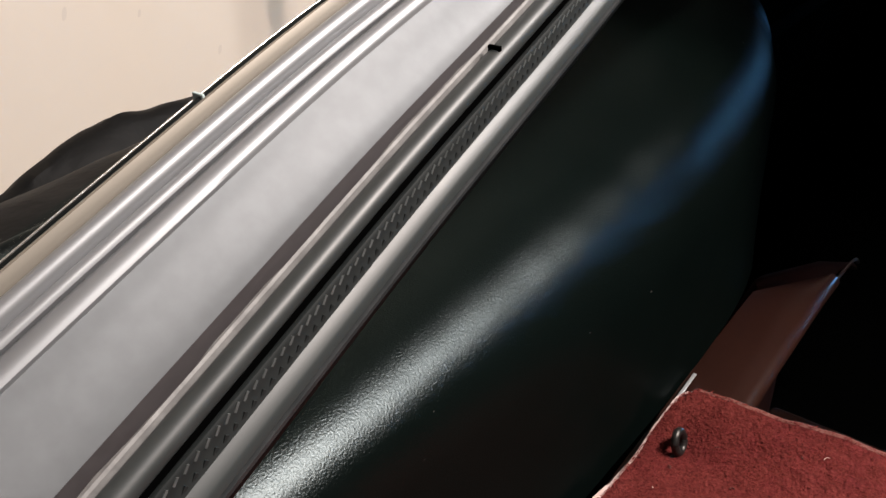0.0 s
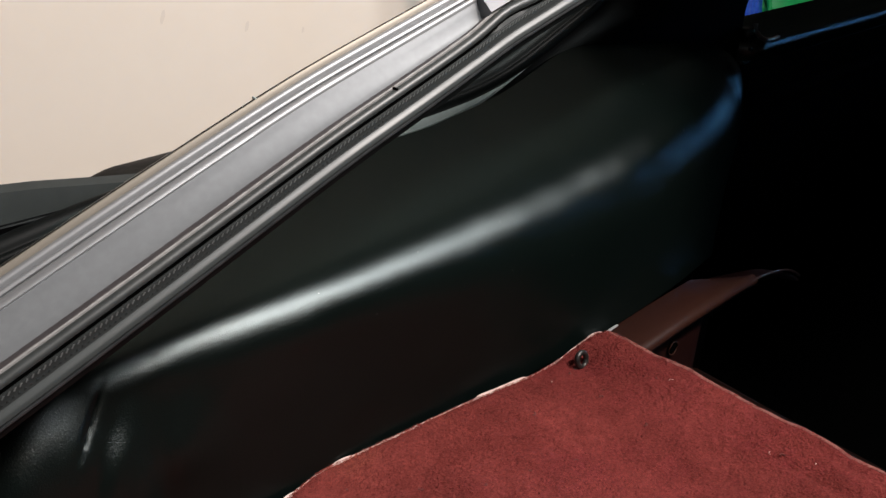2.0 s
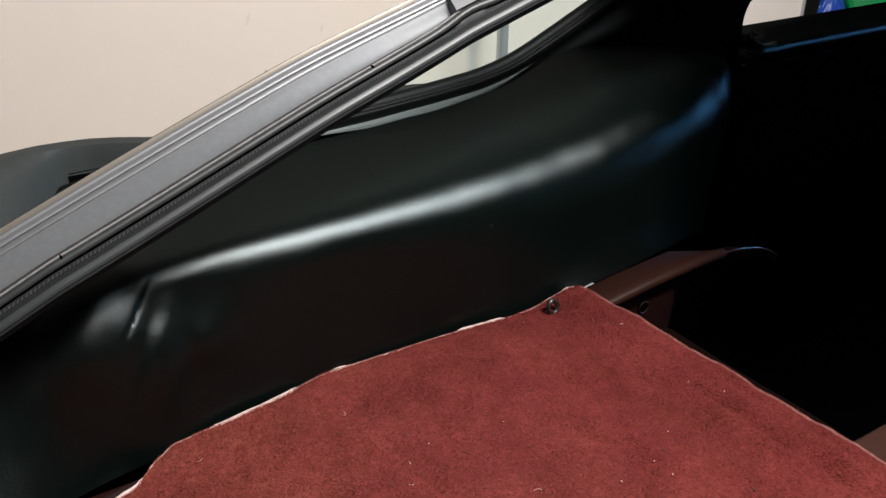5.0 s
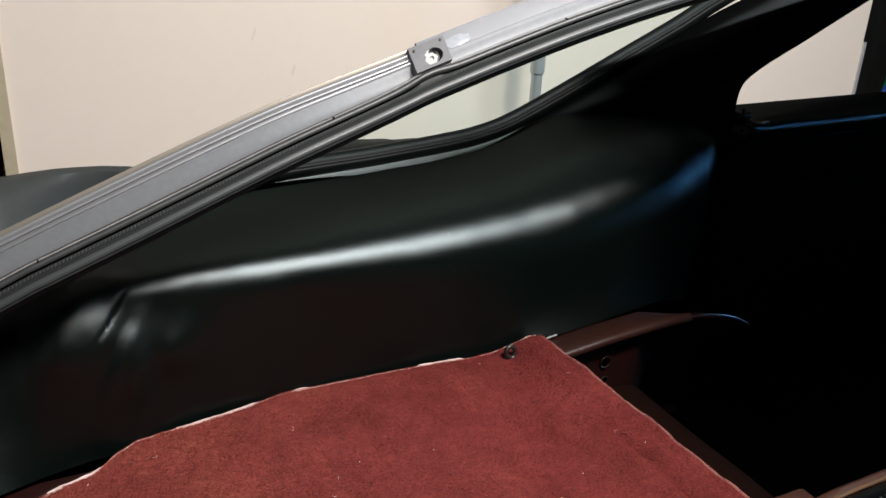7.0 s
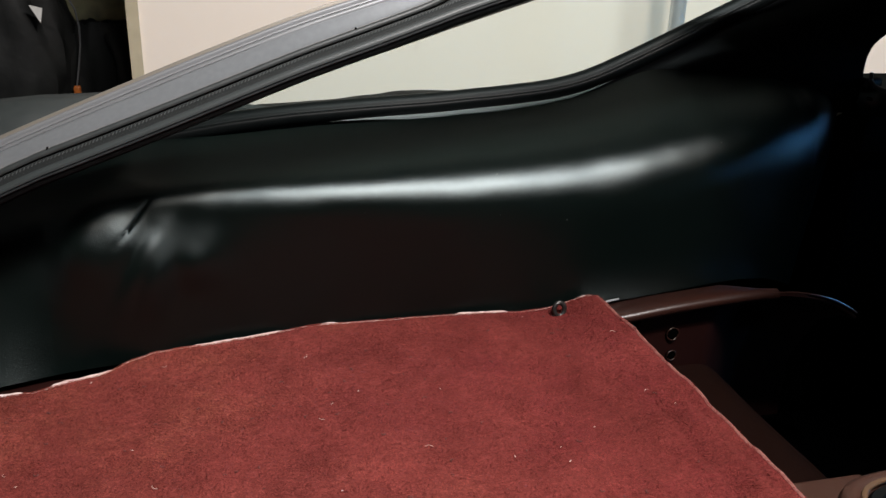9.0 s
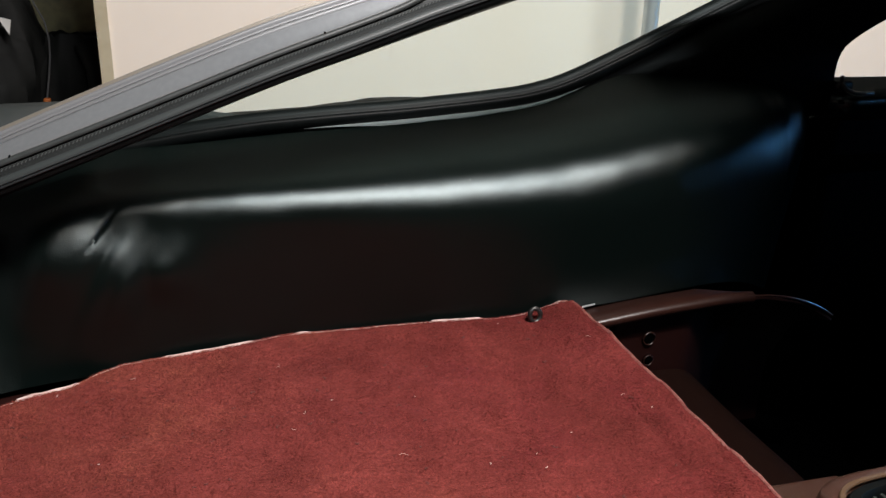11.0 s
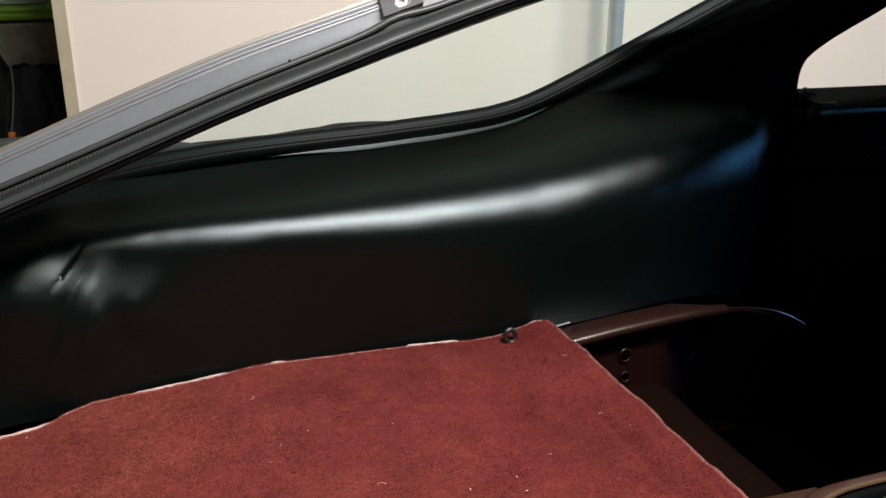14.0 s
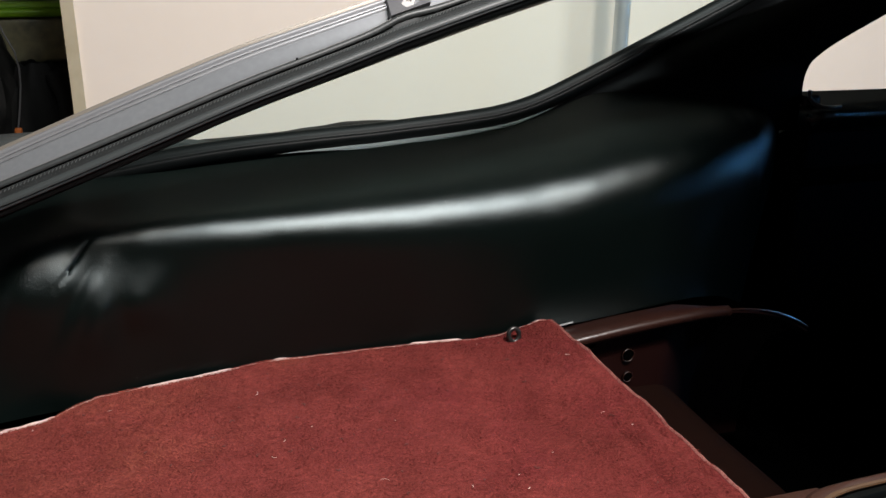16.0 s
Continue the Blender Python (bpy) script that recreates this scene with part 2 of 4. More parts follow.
def sheet(P, thick, closed_v=False, push=None):
    """A solid sheet over the grid of points P[u, v]; the back lies thick behind, along the face's normal or along push."""
    P = np.asarray(P, float)
    nu, nv = P.shape[:2]
    if push is None:
        du, dv = np.gradient(P, axis=0), np.gradient(P, axis=1)
        n = np.cross(du, dv)
        n /= np.linalg.norm(n, axis=2, keepdims=True) + 1e-12
    else:
        n = np.zeros_like(P) + np.asarray(push, float)
    B = P - n * thick
    verts = np.concatenate([P.reshape(-1, 3), B.reshape(-1, 3)])
    o = nu * nv
    ix = lambda i, j: i * nv + j
    faces = []
    for i in range(nu - 1):
        for j in range(nv - 1):
            a, b, c, d = ix(i, j), ix(i + 1, j), ix(i + 1, j + 1), ix(i, j + 1)
            faces += [(a, b, c, d), (o + d, o + c, o + b, o + a)]
    for i in range(nu - 1):
        for j in (0, nv - 1):
            a, b = ix(i, j), ix(i + 1, j)
            faces.append((a, b, o + b, o + a))
    for j in range(nv - 1):
        for i in (0, nu - 1):
            a, b = ix(i, j), ix(i, j + 1)
            faces.append((a, b, o + b, o + a))
    return verts, faces


def tube_sweep(path, profile, close=True, caps=True):
    """Sweeps rows of profile points along: path is a function i -> list of 3D points of the profile at station i."""
    rows = [np.asarray(path(i, profile)) for i in range(path.count)]
    nv = len(rows[0])
    verts = np.concatenate(rows)
    faces = []
    for i in range(len(rows) - 1):
        for j in range(nv if close else nv - 1):
            k = (j + 1) % nv
            faces.append((i * nv + j, i * nv + k, (i + 1) * nv + k, (i + 1) * nv + j))
    if caps and close:
        faces.append(tuple(range(nv)))
        faces.append(tuple(range((len(rows) - 1) * nv, len(rows) * nv)))
    return verts, faces


def box(size, at=(0, 0, 0), bevel=0.004, seg=2, turn=None):
    bm = bmesh.new()
    bmesh.ops.create_cube(bm, size=1)
    bmesh.ops.scale(bm, vec=size, verts=bm.verts)
    if bevel:
        bmesh.ops.bevel(bm, geom=bm.edges[:], offset=bevel, segments=seg, affect="EDGES", profile=0.5)
    m = Matrix.Translation(at) @ (turn or Matrix())
    bm.transform(m)
    bm.verts.index_update()
    verts = [v.co.copy() for v in bm.verts]
    faces = [[v.index for v in f.verts] for f in bm.faces]
    bm.free()
    return verts, faces


def join(*pieces):
    verts, faces = [], []
    for v, f in pieces:
        o = len(verts)
        verts += [tuple(p) for p in v]
        faces += [tuple(i + o for i in q) for q in f]
    return verts, faces


def lathe(profile, at=(0, 0, 0), n=28, turn=None):
    """A solid of revolution about z: rows of (radius, z)."""
    verts, faces = [], []
    m = Matrix.Translation(at) @ (turn or Matrix())
    for r, z in profile:
        for k in range(n):
            a = 2 * math.pi * k / n
            verts.append(m @ Vector((r * math.cos(a), r * math.sin(a), z)))
    for i in range(len(profile) - 1):
        for k in range(n):
            l = (k + 1) % n
            faces.append((i * n + k, i * n + l, (i + 1) * n + l, (i + 1) * n + k))
    faces.append(tuple(range(n)))
    faces.append(tuple((len(profile) - 1) * n + k for k in range(n)))
    return verts, faces


def wire(points, radius, n=8):
    """A round bar through the points."""
    P = np.asarray(points, float)
    T = np.gradient(P, axis=0)
    T /= np.linalg.norm(T, axis=1, keepdims=True)
    up = np.array([0.13, 0.21, 0.97])
    verts, faces = [], []
    for p, t in zip(P, T):
        s = np.cross(t, up)
        s /= np.linalg.norm(s)
        w = np.cross(s, t)
        for k in range(n):
            a = 2 * math.pi * k / n
            verts.append(p + radius * (math.cos(a) * s + math.sin(a) * w))
    for i in range(len(P) - 1):
        for k in range(n):
            l = (k + 1) % n
            faces.append((i * n + k, i * n + l, (i + 1) * n + l, (i + 1) * n + k))
    faces += [tuple(range(n)), tuple((len(P) - 1) * n + k for k in range(n))]
    return verts, faces


def table(x, rows, col, soft=0.0):
    """Reads column col of rows (x, ...) at x; soft smooths it along x."""
    xs, ys = [r[0] for r in rows], [r[col] for r in rows]
    if not soft:
        return np.interp(x, xs, ys)
    k = np.linspace(-1.5, 1.5, 13)
    w = np.exp(-k * k)
    return sum(wi * np.interp(np.asarray(x) + ki * soft, xs, ys) for wi, ki in zip(w, k)) / w.sum()


def bumps(x, y, scale, seed=0.0):
    return noise.noise((x * scale + seed, y * scale - seed, seed * 1.7))


# ---------------------------------------------------------------- garage
WALL_Y, ROOM_Z = 1.24, 2.5


def slab(name, size, at, material, label, category, bevel=0.0):
    v, f = box(size, (0, 0, 0), bevel)
    ob = mesh_ob(name, v, f, material, smooth=False)
    ob.location = at
    return tagged(ob, label, category, kind="structure")


slab("floor", (8.4, 7.0, 0.1), (1.0, -0.4, -0.05), CONCRETE, "grey worn concrete garage floor", "floor")
slab("ceiling", (8.4, 7.0, 0.1), (1.0, -0.4, ROOM_Z + 0.05), PLASTER, "plain off-white garage ceiling", "ceiling")
slab("wall_left", (2.443, 0.10, ROOM_Z), (1.1885, WALL_Y + 0.05, ROOM_Z / 2), WALL, "cream painted garage wall with small scuffs", "wall")
slab("wall_back", (8.4, 0.1, ROOM_Z), (1.0, 3.05, ROOM_Z / 2), PLASTER, "plain pale wall behind the stored things", "wall")
# right wall is out of view, made dark so the trim reflects little
slab("wall_right", (8.4, 0.1, ROOM_Z), (1.0, -3.85, ROOM_Z / 2), DARKWALL, "plain unseen garage wall, made dark for its reflections", "wall")
slab("wall_front", (0.1, 7.0, ROOM_Z), (5.15, -0.4, ROOM_Z / 2), PLASTER, "plain pale garage end wall", "wall")
slab("wall_rear", (0.1, 7.0, ROOM_Z), (-3.15, -0.4, ROOM_Z / 2), PLASTER, "plain pale garage wall behind the car", "wall")
slab("trim", (0.024, 0.118, ROOM_Z), (-0.045, WALL_Y + 0.049, ROOM_Z / 2), WOOD, "pale bare timber edge of the cream wall", "trim")
slab("trim", (0.010, 0.112, 0.79), (2.415, WALL_Y + 0.050, 0.395), GALV, "thin grey metal edging at the end of the wall", "trim")

pole = thing("metal_pole", "galvanised round steel pole standing beside the cream wall", "pole", at=(1.108, 1.09, 0))
v, f = lathe([(0.045, 0.0), (0.045, 0.006), (0.0135, 0.008), (0.0135, 0.80)], (1.108, 1.09, 0))
mesh_ob("lower_tube", v, f, GALV, pole)
v, f = lathe([(0.0135, 0.80), (0.0175, 0.802), (0.0175, ROOM_Z)], (1.108, 1.09, 0))
mesh_ob("upper_tube", v, f, GALV, pole)

# ---------------------------------------------------------------- the car
car = thing("car", "black fastback car with its tailgate open and rear side trim fitted", "car")

# side trim of the luggage space: (x, foot y, foot z, edge y, edge z, top y, top z, radius)
SIDE = [
    (-0.50, 0.16, 0.61, 0.30, 0.68, 0.37, 0.74, 0.05),
    (-0.25, 0.140, 0.625, 0.275, 0.755, 0.35, 0.795, 0.05),
    (-0.12, 0.158, 0.635, 0.250, 0.794, 0.36, 0.822, 0.050),
    (-0.08, 0.172, 0.635, 0.231, 0.804, 0.37, 0.827, 0.055),
    (-0.05, 0.180, 0.635, 0.2100, 0.811, 0.38, 0.831, 0.066),
    (-0.03, 0.184, 0.635, 0.1985, 0.816, 0.386, 0.834, 0.072),
    (-0.015, 0.186, 0.635, 0.1960, 0.820, 0.389, 0.836, 0.074),
    (0.000, 0.188, 0.635, 0.1995, 0.822, 0.391, 0.836, 0.070),
    (0.012, 0.191, 0.635, 0.2060, 0.822, 0.394, 0.835, 0.056),
    (0.026, 0.195, 0.635, 0.2125, 0.821, 0.397, 0.834, 0.032),
    (0.045, 0.198, 0.635, 0.2140, 0.821, 0.400, 0.8345, 0.026),
    (0.060, 0.200, 0.635, 0.215, 0.822, 0.402, 0.835, 0.024),
    (0.10, 0.207, 0.64, 0.217, 0.822, 0.405, 0.8355, 0.026),
    (0.25, 0.218, 0.64, 0.219, 0.822, 0.4075, 0.8455, 0.044),
    (0.40, 0.210, 0.64, 0.219, 0.826, 0.4095, 0.8505, 0.062),
    (0.55, 0.206, 0.65, 0.221, 0.833, 0.412, 0.862, 0.072),
    (0.62, 0.206, 0.655, 0.222, 0.840, 0.413, 0.8755, 0.070),
    (0.68, 0.208, 0.66, 0.226, 0.843, 0.414, 0.900, 0.066),
    (0.72, 0.212, 0.662, 0.2305, 0.846, 0.410, 0.914, 0.062),
    (0.77, 0.221, 0.662, 0.238, 0.854, 0.400, 0.908, 0.060),
    (0.82, 0.236, 0.655, 0.2465, 0.871, 0.384, 0.906, 0.068),
    (0.86, 0.254, 0.64, 0.2545, 0.882, 0.366, 0.905, 0.084),
    (0.89, 0.274, 0.62, 0.2625, 0.888, 0.352, 0.902, 0.102),
    (0.91, 0.296, 0.61, 0.270, 0.888, 0.344, 0.899, 0.108),
    (0.93, 0.320, 0.60, 0.280, 0.884, 0.342, 0.894, 0.108),
    (0.945, 0.342, 0.59, 0.293, 0.876, 0.346, 0.888, 0.100),
    (0.958, 0.365, 0.58, 0.312, 0.868, 0.356, 0.880, 0.080),
    (0.968, 0.385, 0.58, 0.338, 0.848, 0.372, 0.868, 0.028),
    (0.976, 0.405, 0.58, 0.385, 0.842, 0.395, 0.862, 0.022),
]
xs = np.concatenate([np.arange(-0.5, -0.08, 0.02), np.arange(-0.08, 0.16, 0.0015), np.arange(0.16, 0.80, 0.010), np.arange(0.80, 0.977, 0.004)])
# gathers: (height, x, width, distance below the edge, depth, lean)
GATHERS = [(0.0158, 0.0302, 0.0191, 0.1002, 0.0383, 0.264), (0.0072, 0.0713, 0.0177, 0.0859, 0.0222, 0.023), (0.0058, 0.0948, 0.0229, 0.0825, 0.0331, -0.118),
           (0.0062, 0.0128, 0.0146, 0.0802, 0.0466, 0.537), (-0.0105, 0.0717, 0.1006, 0.0102, 0.0334, 0.472), (-0.0038, 0.0553, 0.0210, 0.0034, 0.0133, 0.235),
           (0.0029, 0.0571, 0.0233, 0.0029, 0.0105, -0.077), (0.0088, -0.0495, 0.0234, 0.0330, 0.0553, 0.189)]
P = []
for x in xs:
    by, bz, ky, kz, ty, tz, r = (float(table(x, SIDE, c, 0.010 if x < 0.12 or x > 0.90 else 0.03)) for c in range(1, 8))
    B, K, T = np.array((by, bz)), np.array((ky, kz)), np.array((ty, tz - 0.005))
    lo, up = K + (B - K) / np.linalg.norm(B - K) * r, K + (T - K) * min(0.9, r / np.linalg.norm(T - K))
    row = [B + (lo - B) * s for s in np.linspace(0, 1, 26)[:-1]]
    row += [(1 - s) ** 2 * lo + 2 * s * (1 - s) * K + s * s * up for s in np.linspace(0, 1, 26)]
    row += [up + (T - up) * s for s in np.linspace(0, 1, 22)[1:]] + [T + (0.003, -0.003), T + (0.03, -0.016)]
    out = []
    flat = np.asarray(row)
    arc = np.concatenate([[0], np.cumsum(np.linalg.norm(np.diff(flat, axis=0), axis=1))])
    arc = arc[37] - arc
    for j, (y, z) in enumerate(row):
        d = 0.0012 * bumps(x * 5, z * 8, 1.0, 3.1) + 0.0006 * bumps(x * 30, z * 30, 1.0, 7.7)
        drop = float(arc[j])
        # gathers in the cloth below its edge: a sharp slanting crease between rounded pillows
        low = max(drop, -0.008)
        side = x - (0.027 - 0.75 * low - 6.0 * low * abs(low))
        near = math.exp(-((drop - 0.010) / (0.021 if drop > 0.010 else 0.011)) ** 2)
        d -= 0.0024 * near * math.exp(-((side - 0.001) / 0.0036) ** 2)
        for height, gx, wide, gd, deep, lean in GATHERS:
            d += height * math.exp(-((x - gx + lean * (drop - gd)) / wide) ** 2 - ((drop - gd) / deep) ** 2)
        d += 0.0040 * math.exp(-((x - 0.70) / 0.040) ** 2 - ((drop + 0.080) / 0.025) ** 2)
        out.append((x, y - d * 0.8, z + d * 0.6))
    P.append(out)
v, f = sheet(P, -0.004)
mesh_ob("side_trim_panel", v, f, VINYL, car, "smooth black vinyl side panel gathered at its rear end")

# rear side window: its lower edge (x, z), then the pillar behind the door
SILL = [(-0.05, 0.840), (0.05, 0.852), (0.12, 0.860), (0.20, 0.866), (0.30, 0.870), (0.40, 0.874), (0.50, 0.882), (0.57, 0.890), (0.62, 0.902), (0.66, 0.918), (0.71, 0.942), (0.76, 0.967), (0.82, 0.998), (0.90, 1.040), (1.00, 1.094), (1.10, 1.14)]
xs_s = np.concatenate([np.arange(-0.05, 0.55, 0.02), np.arange(0.55, 0.80, 0.01), np.arange(0.80, 1.10, 0.02)])
ss = np.clip((xs_s - 0.4) / 0.25, -1.6, 2.2)
zs_s = table(xs_s, SILL, 1, 0.02) - 0.0145 - 0.0045 * ss * ss
tx, tz = np.gradient(xs_s), np.gradient(zs_s)
ln = np.hypot(tx, tz)
NX, NZ = -tz / ln, tx / ln


def sill_row(i, profile):
    return [(xs_s[i] + NX[i] * b, 0.43 + a, zs_s[i] + NZ[i] * b) for a, b in profile]


sill_row.count = len(xs_s)


def round_profile(points, n=4):
    """Smooths a closed profile with Chaikin's cuts."""
    for _ in range(n):
        q = []
        for (a, b), (c, d) in zip(points, points[1:] + points[:1]):
            q += [(0.75 * a + 0.25 * c, 0.75 * b + 0.25 * d), (0.25 * a + 0.75 * c, 0.25 * b + 0.75 * d)]
        points = q
    return points


v, f = tube_sweep(sill_row, round_profile([(0.005, -0.013), (0.000, -0.010), (-0.005, -0.003), (-0.005, 0.004), (-0.001, 0.007), (0.001, 0.005), (0.004, 0.012), (0.010, 0.017), (0.018, 0.016), (0.022, -0.010)], 2))
mesh_ob("window_seal", v, f, RUBBER, car, "black rubber window seal with two round beads")


def ledge_row(i, profile):
    x = xs_s[i + 12]
    k = max(0.02, min(1, (0.67 - x) / 0.20, (x - 0.25) / 0.24))
    k = k * k * (3 - 2 * k)
    return sill_row(i + 12, [(a * k if a < 0 else a, b if b > -0.010 else -0.0095 - 0.0065 * k) for a, b in profile])


ledge_row.count = 34
v, f = tube_sweep(ledge_row, [(-0.022, -0.016), (-0.022, -0.0090), (0.0, -0.0085), (0.02, -0.0085), (0.02, -0.016)])
mesh_ob("window_ledge", v, f, DULLGREY, car, "bare grey painted metal ledge under the window seal")

# tailgate rail: height of its outer edge along x
RAIL = [(-0.60, 0.662), (-0.30, 0.807), (-0.108, 0.8950), (0.0, 0.9390), (0.1, 0.9788), (0.2, 1.0168), (0.3, 1.0475), (0.36, 1.066), (0.45, 1.095), (0.55, 1.125), (0.65, 1.151), (0.75, 1.173), (0.85, 1.192), (1.0, 1.215)]
xs_r = np.arange(-0.58, 0.86, 0.01)
zs_r = table(xs_r, RAIL, 1, 0.04)


def rail_row(i, profile):
    """The channel widens towards the rear: everything inboard of the ridges swings out there."""
    t = min(1.5, max(-1.7, (xs_r[i] - 0.15) / 0.15))
    q = min(1.4, max(-1.4, t))
    rows = []
    for u, w in profile:
        k = min(1, max(0, (u - 0.0215) / 0.027))
        lift = 0.0042 * math.exp(-((xs_r[i] - 0.368) / 0.026) ** 2) if 0.0455 < u < 0.0628 else 0.0
        rows.append((xs_r[i], 0.22 - u + 0.0113 * k * t, zs_r[i] + w + lift + k * (0.0028 * q * q - 0.0016 * q)))
    return rows


rail_row.count = len(xs_r)


def roll(u, w, r, a0, a1, n=7):
    return [(u + r * math.cos(radians(a)), w + r * math.sin(radians(a))) for a in np.linspace(a0, a1, n)]


channel = [(0.0238, -0.0148), (0.0252, -0.0164), (0.0280, -0.0184), (0.0310, -0.0214), (0.0340, -0.0242), (0.0370, -0.0268), (0.0400, -0.0291), (0.0425, -0.0306), (0.0450, -0.0316), (0.0455, -0.0330), (0.048, -0.044), (0.020, -0.030)]
v, f = tube_sweep(rail_row, channel)
mesh_ob("tailgate_channel", v, f, SILVER, car, "satin silver painted rain channel")
# separate darker brown strip along the inner edge of the channel
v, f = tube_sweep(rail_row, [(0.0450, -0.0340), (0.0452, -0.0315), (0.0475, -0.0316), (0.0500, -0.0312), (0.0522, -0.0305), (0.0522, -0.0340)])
mesh_ob("brown_strip", v, f, DARKBROWN, car, "dark brown strip beside the bead")
ridges = [(0.0075, -0.012)] + roll(0.0112, -0.0082, 0.0031, 150, 10) + roll(0.0163, -0.0118, 0.0024, 150, 10) + roll(0.0212, -0.0166, 0.0046, 140, 25, 10) + [(0.0245, -0.0200), (0.014, -0.019)]


def rear_row(i, profile):
    return rail_row(i, profile)


rear_row.count = int(np.searchsorted(xs_r, 0.372))


def front_row(i, profile):
    return rail_row(i + rear_row.count - 1, profile)


front_row.count = len(xs_r) - rear_row.count + 1
v, f = tube_sweep(rear_row, ridges)
mesh_ob("rolled_edge", v, f, ROLLED, car, "shiny silver edge rolled in three ridges")
v, f = tube_sweep(front_row, [(-0.0015, -0.010), (-0.0020, -0.0015), (0.0005, -0.0004), (0.004, -0.0022), (0.015, -0.0098), (0.026, -0.0178), (0.024, -0.024), (0.008, -0.016)])
mesh_ob("front_channel", v, f, FRONTSILVER, car, "plain glossy silver channel ahead of the striker")
moulding = [(-0.0080, -0.0165), (-0.0092, -0.0140), (-0.0088, -0.0115), (-0.0072, -0.0090), (-0.0052, -0.0070), (-0.0036, -0.0062), (-0.0028, -0.0072), (-0.003, -0.016)]
v, f = tube_sweep(rear_row, moulding)
mesh_ob("bright_moulding", v, f, CHROME, car, "polished bright moulding along the outer edge of the channel")
# black strip stands for the dark band that the bright moulding reflects
v, f = tube_sweep(rear_row, [(-0.0040, -0.0125), (-0.0032, -0.0068), (-0.0018, -0.0052), (-0.0004, -0.0046), (0.0006, -0.0052), (0.001, -0.0125)])
mesh_ob("moulding_dark_line", v, f, RUBBER, car, "black strip put in for the dark line reflected in the moulding")
# the cream wall's reflection is put into this trim's warm colour
WALLTINT = mat("wall_tinted_trim", (0.25, 0.225, 0.19), 0.40, metal=0.5, grain=[(8, 0.3, (0.20, 0.18, 0.15))])
v, f = tube_sweep(rear_row, [(-0.0002, -0.0120), (-0.0002, -0.0058), (0.0012, -0.0049), (0.0030, -0.0037), (0.0050, -0.0024), (0.0060, -0.0024), (0.0070, -0.0042), (0.0080, -0.0068), (0.0085, -0.0120)])
mesh_ob("inner_moulding", v, f, WALLTINT, car, "bright inner half of the moulding, tinted for the wall it reflects")
mx = 0.168
mz = float(table(mx, RAIL, 1, 0.04))
v, f = box((0.0012, 0.005, 0.003), (mx, 0.2215, mz - 0.0055), 0.0004)
mesh_ob("moulding_joint", v, f, GREYPAINT, car, smooth=False)


def rag_row(i, profile):
    x = xs_r[i]
    d = 0.0016 * bumps(x, 0.0, 23, 1.3) + 0.0009 * bumps(x, 0.0, 90, 2.2)
    return [(px, py - (d if k in (0, 1) else 0), pz) for k, (px, py, pz) in enumerate(rail_row(i, profile))]


rag_row.count = len(xs_r)
v, f = tube_sweep(rag_row, [(0.0514, -0.0315), (0.0517, -0.0302), (0.0527, -0.0299), (0.0535, -0.0305), (0.0540, -0.036), (0.051, -0.036)])
mesh_ob("glue_line", v, f, GLUE, car, "ragged pale line of dried glue")
bead = roll(0.0586, -0.0334, 0.0042, 165, -40, 14) + [(0.0615, -0.0370), (0.055, -0.040), (0.0540, -0.0350)]
v, f = tube_sweep(rail_row, bead)
mesh_ob("tailgate_bead", v, f, BEAD, car, "glossy black rubber bead along the tailgate opening")
v, f = tube_sweep(rail_row, [(0.0625, -0.0372), (0.0640, -0.0362), (0.0650, -0.0362), (0.0656, -0.0372), (0.0656, -0.0390), (0.0660, -0.0415), (0.0668, -0.0436), (0.0640, -0.0446), (0.056, -0.043)])
mesh_ob("seal_face", v, f, CLIPGREY, car, "black ribbed clip strip under the bead")
v, f = tube_sweep(rail_row, [(0.0664, -0.0438), (0.0672, -0.0444), (0.0684, -0.0457), (0.0694, -0.0468), (0.0700, -0.0478), (0.0704, -0.0502), (0.0694, -0.0510), (0.0620, -0.0510), (0.060, -0.045)])
mesh_ob("seal_lip", v, f, LIPGREY, car, "dull grey-black lower lip of the clip strip")
v, f = tube_sweep(rail_row, [(0.0690, -0.0516), (0.0704, -0.0522), (0.0706, -0.0534), (0.0698, -0.0542), (0.062, -0.0542), (0.060, -0.0516)])
mesh_ob("lower_bead", v, f, SEAL, car, "thin black bead below the lip")
v, f = tube_sweep(rail_row, [(0.0680, -0.0546), (0.0684, -0.0560), (0.0672, -0.0600), (0.0630, -0.0625), (0.034, -0.068), (0.004, -0.066), (0.0, -0.055), (0.05, -0.0546)])
mesh_ob("headlining_edge", v, f, RUBBER, car, "black edging under the tailgate rail")

# black strip that paints the shade in the slot under the bead
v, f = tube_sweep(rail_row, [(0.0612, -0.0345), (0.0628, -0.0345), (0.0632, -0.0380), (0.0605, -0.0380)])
mesh_ob("gap_shade", v, f, HOLE, car, "black strip put in for the shade between bead and clip strip")
# knurled clip strip on the seal's face: a row of pale nicks over a row of dark ribs
KNURL = mat("knurled_grey", (0.080, 0.090, 0.089), 0.5, grain=[(14, 0.7, (0.030, 0.035, 0.035)), (90, 0.5, (0.11, 0.12, 0.118))])


def on_rail(x, u, w):
    z = float(table(x, RAIL, 1, 0.04))
    t = min(1.5, max(-1.7, (x - 0.15) / 0.15))
    q = min(1.4, max(-1.4, t))
    k = min(1, max(0, (u - 0.0215) / 0.027))
    return x, 0.22 - u + 0.0113 * k * t, z + w + k * (0.0028 * q * q - 0.0016 * q)


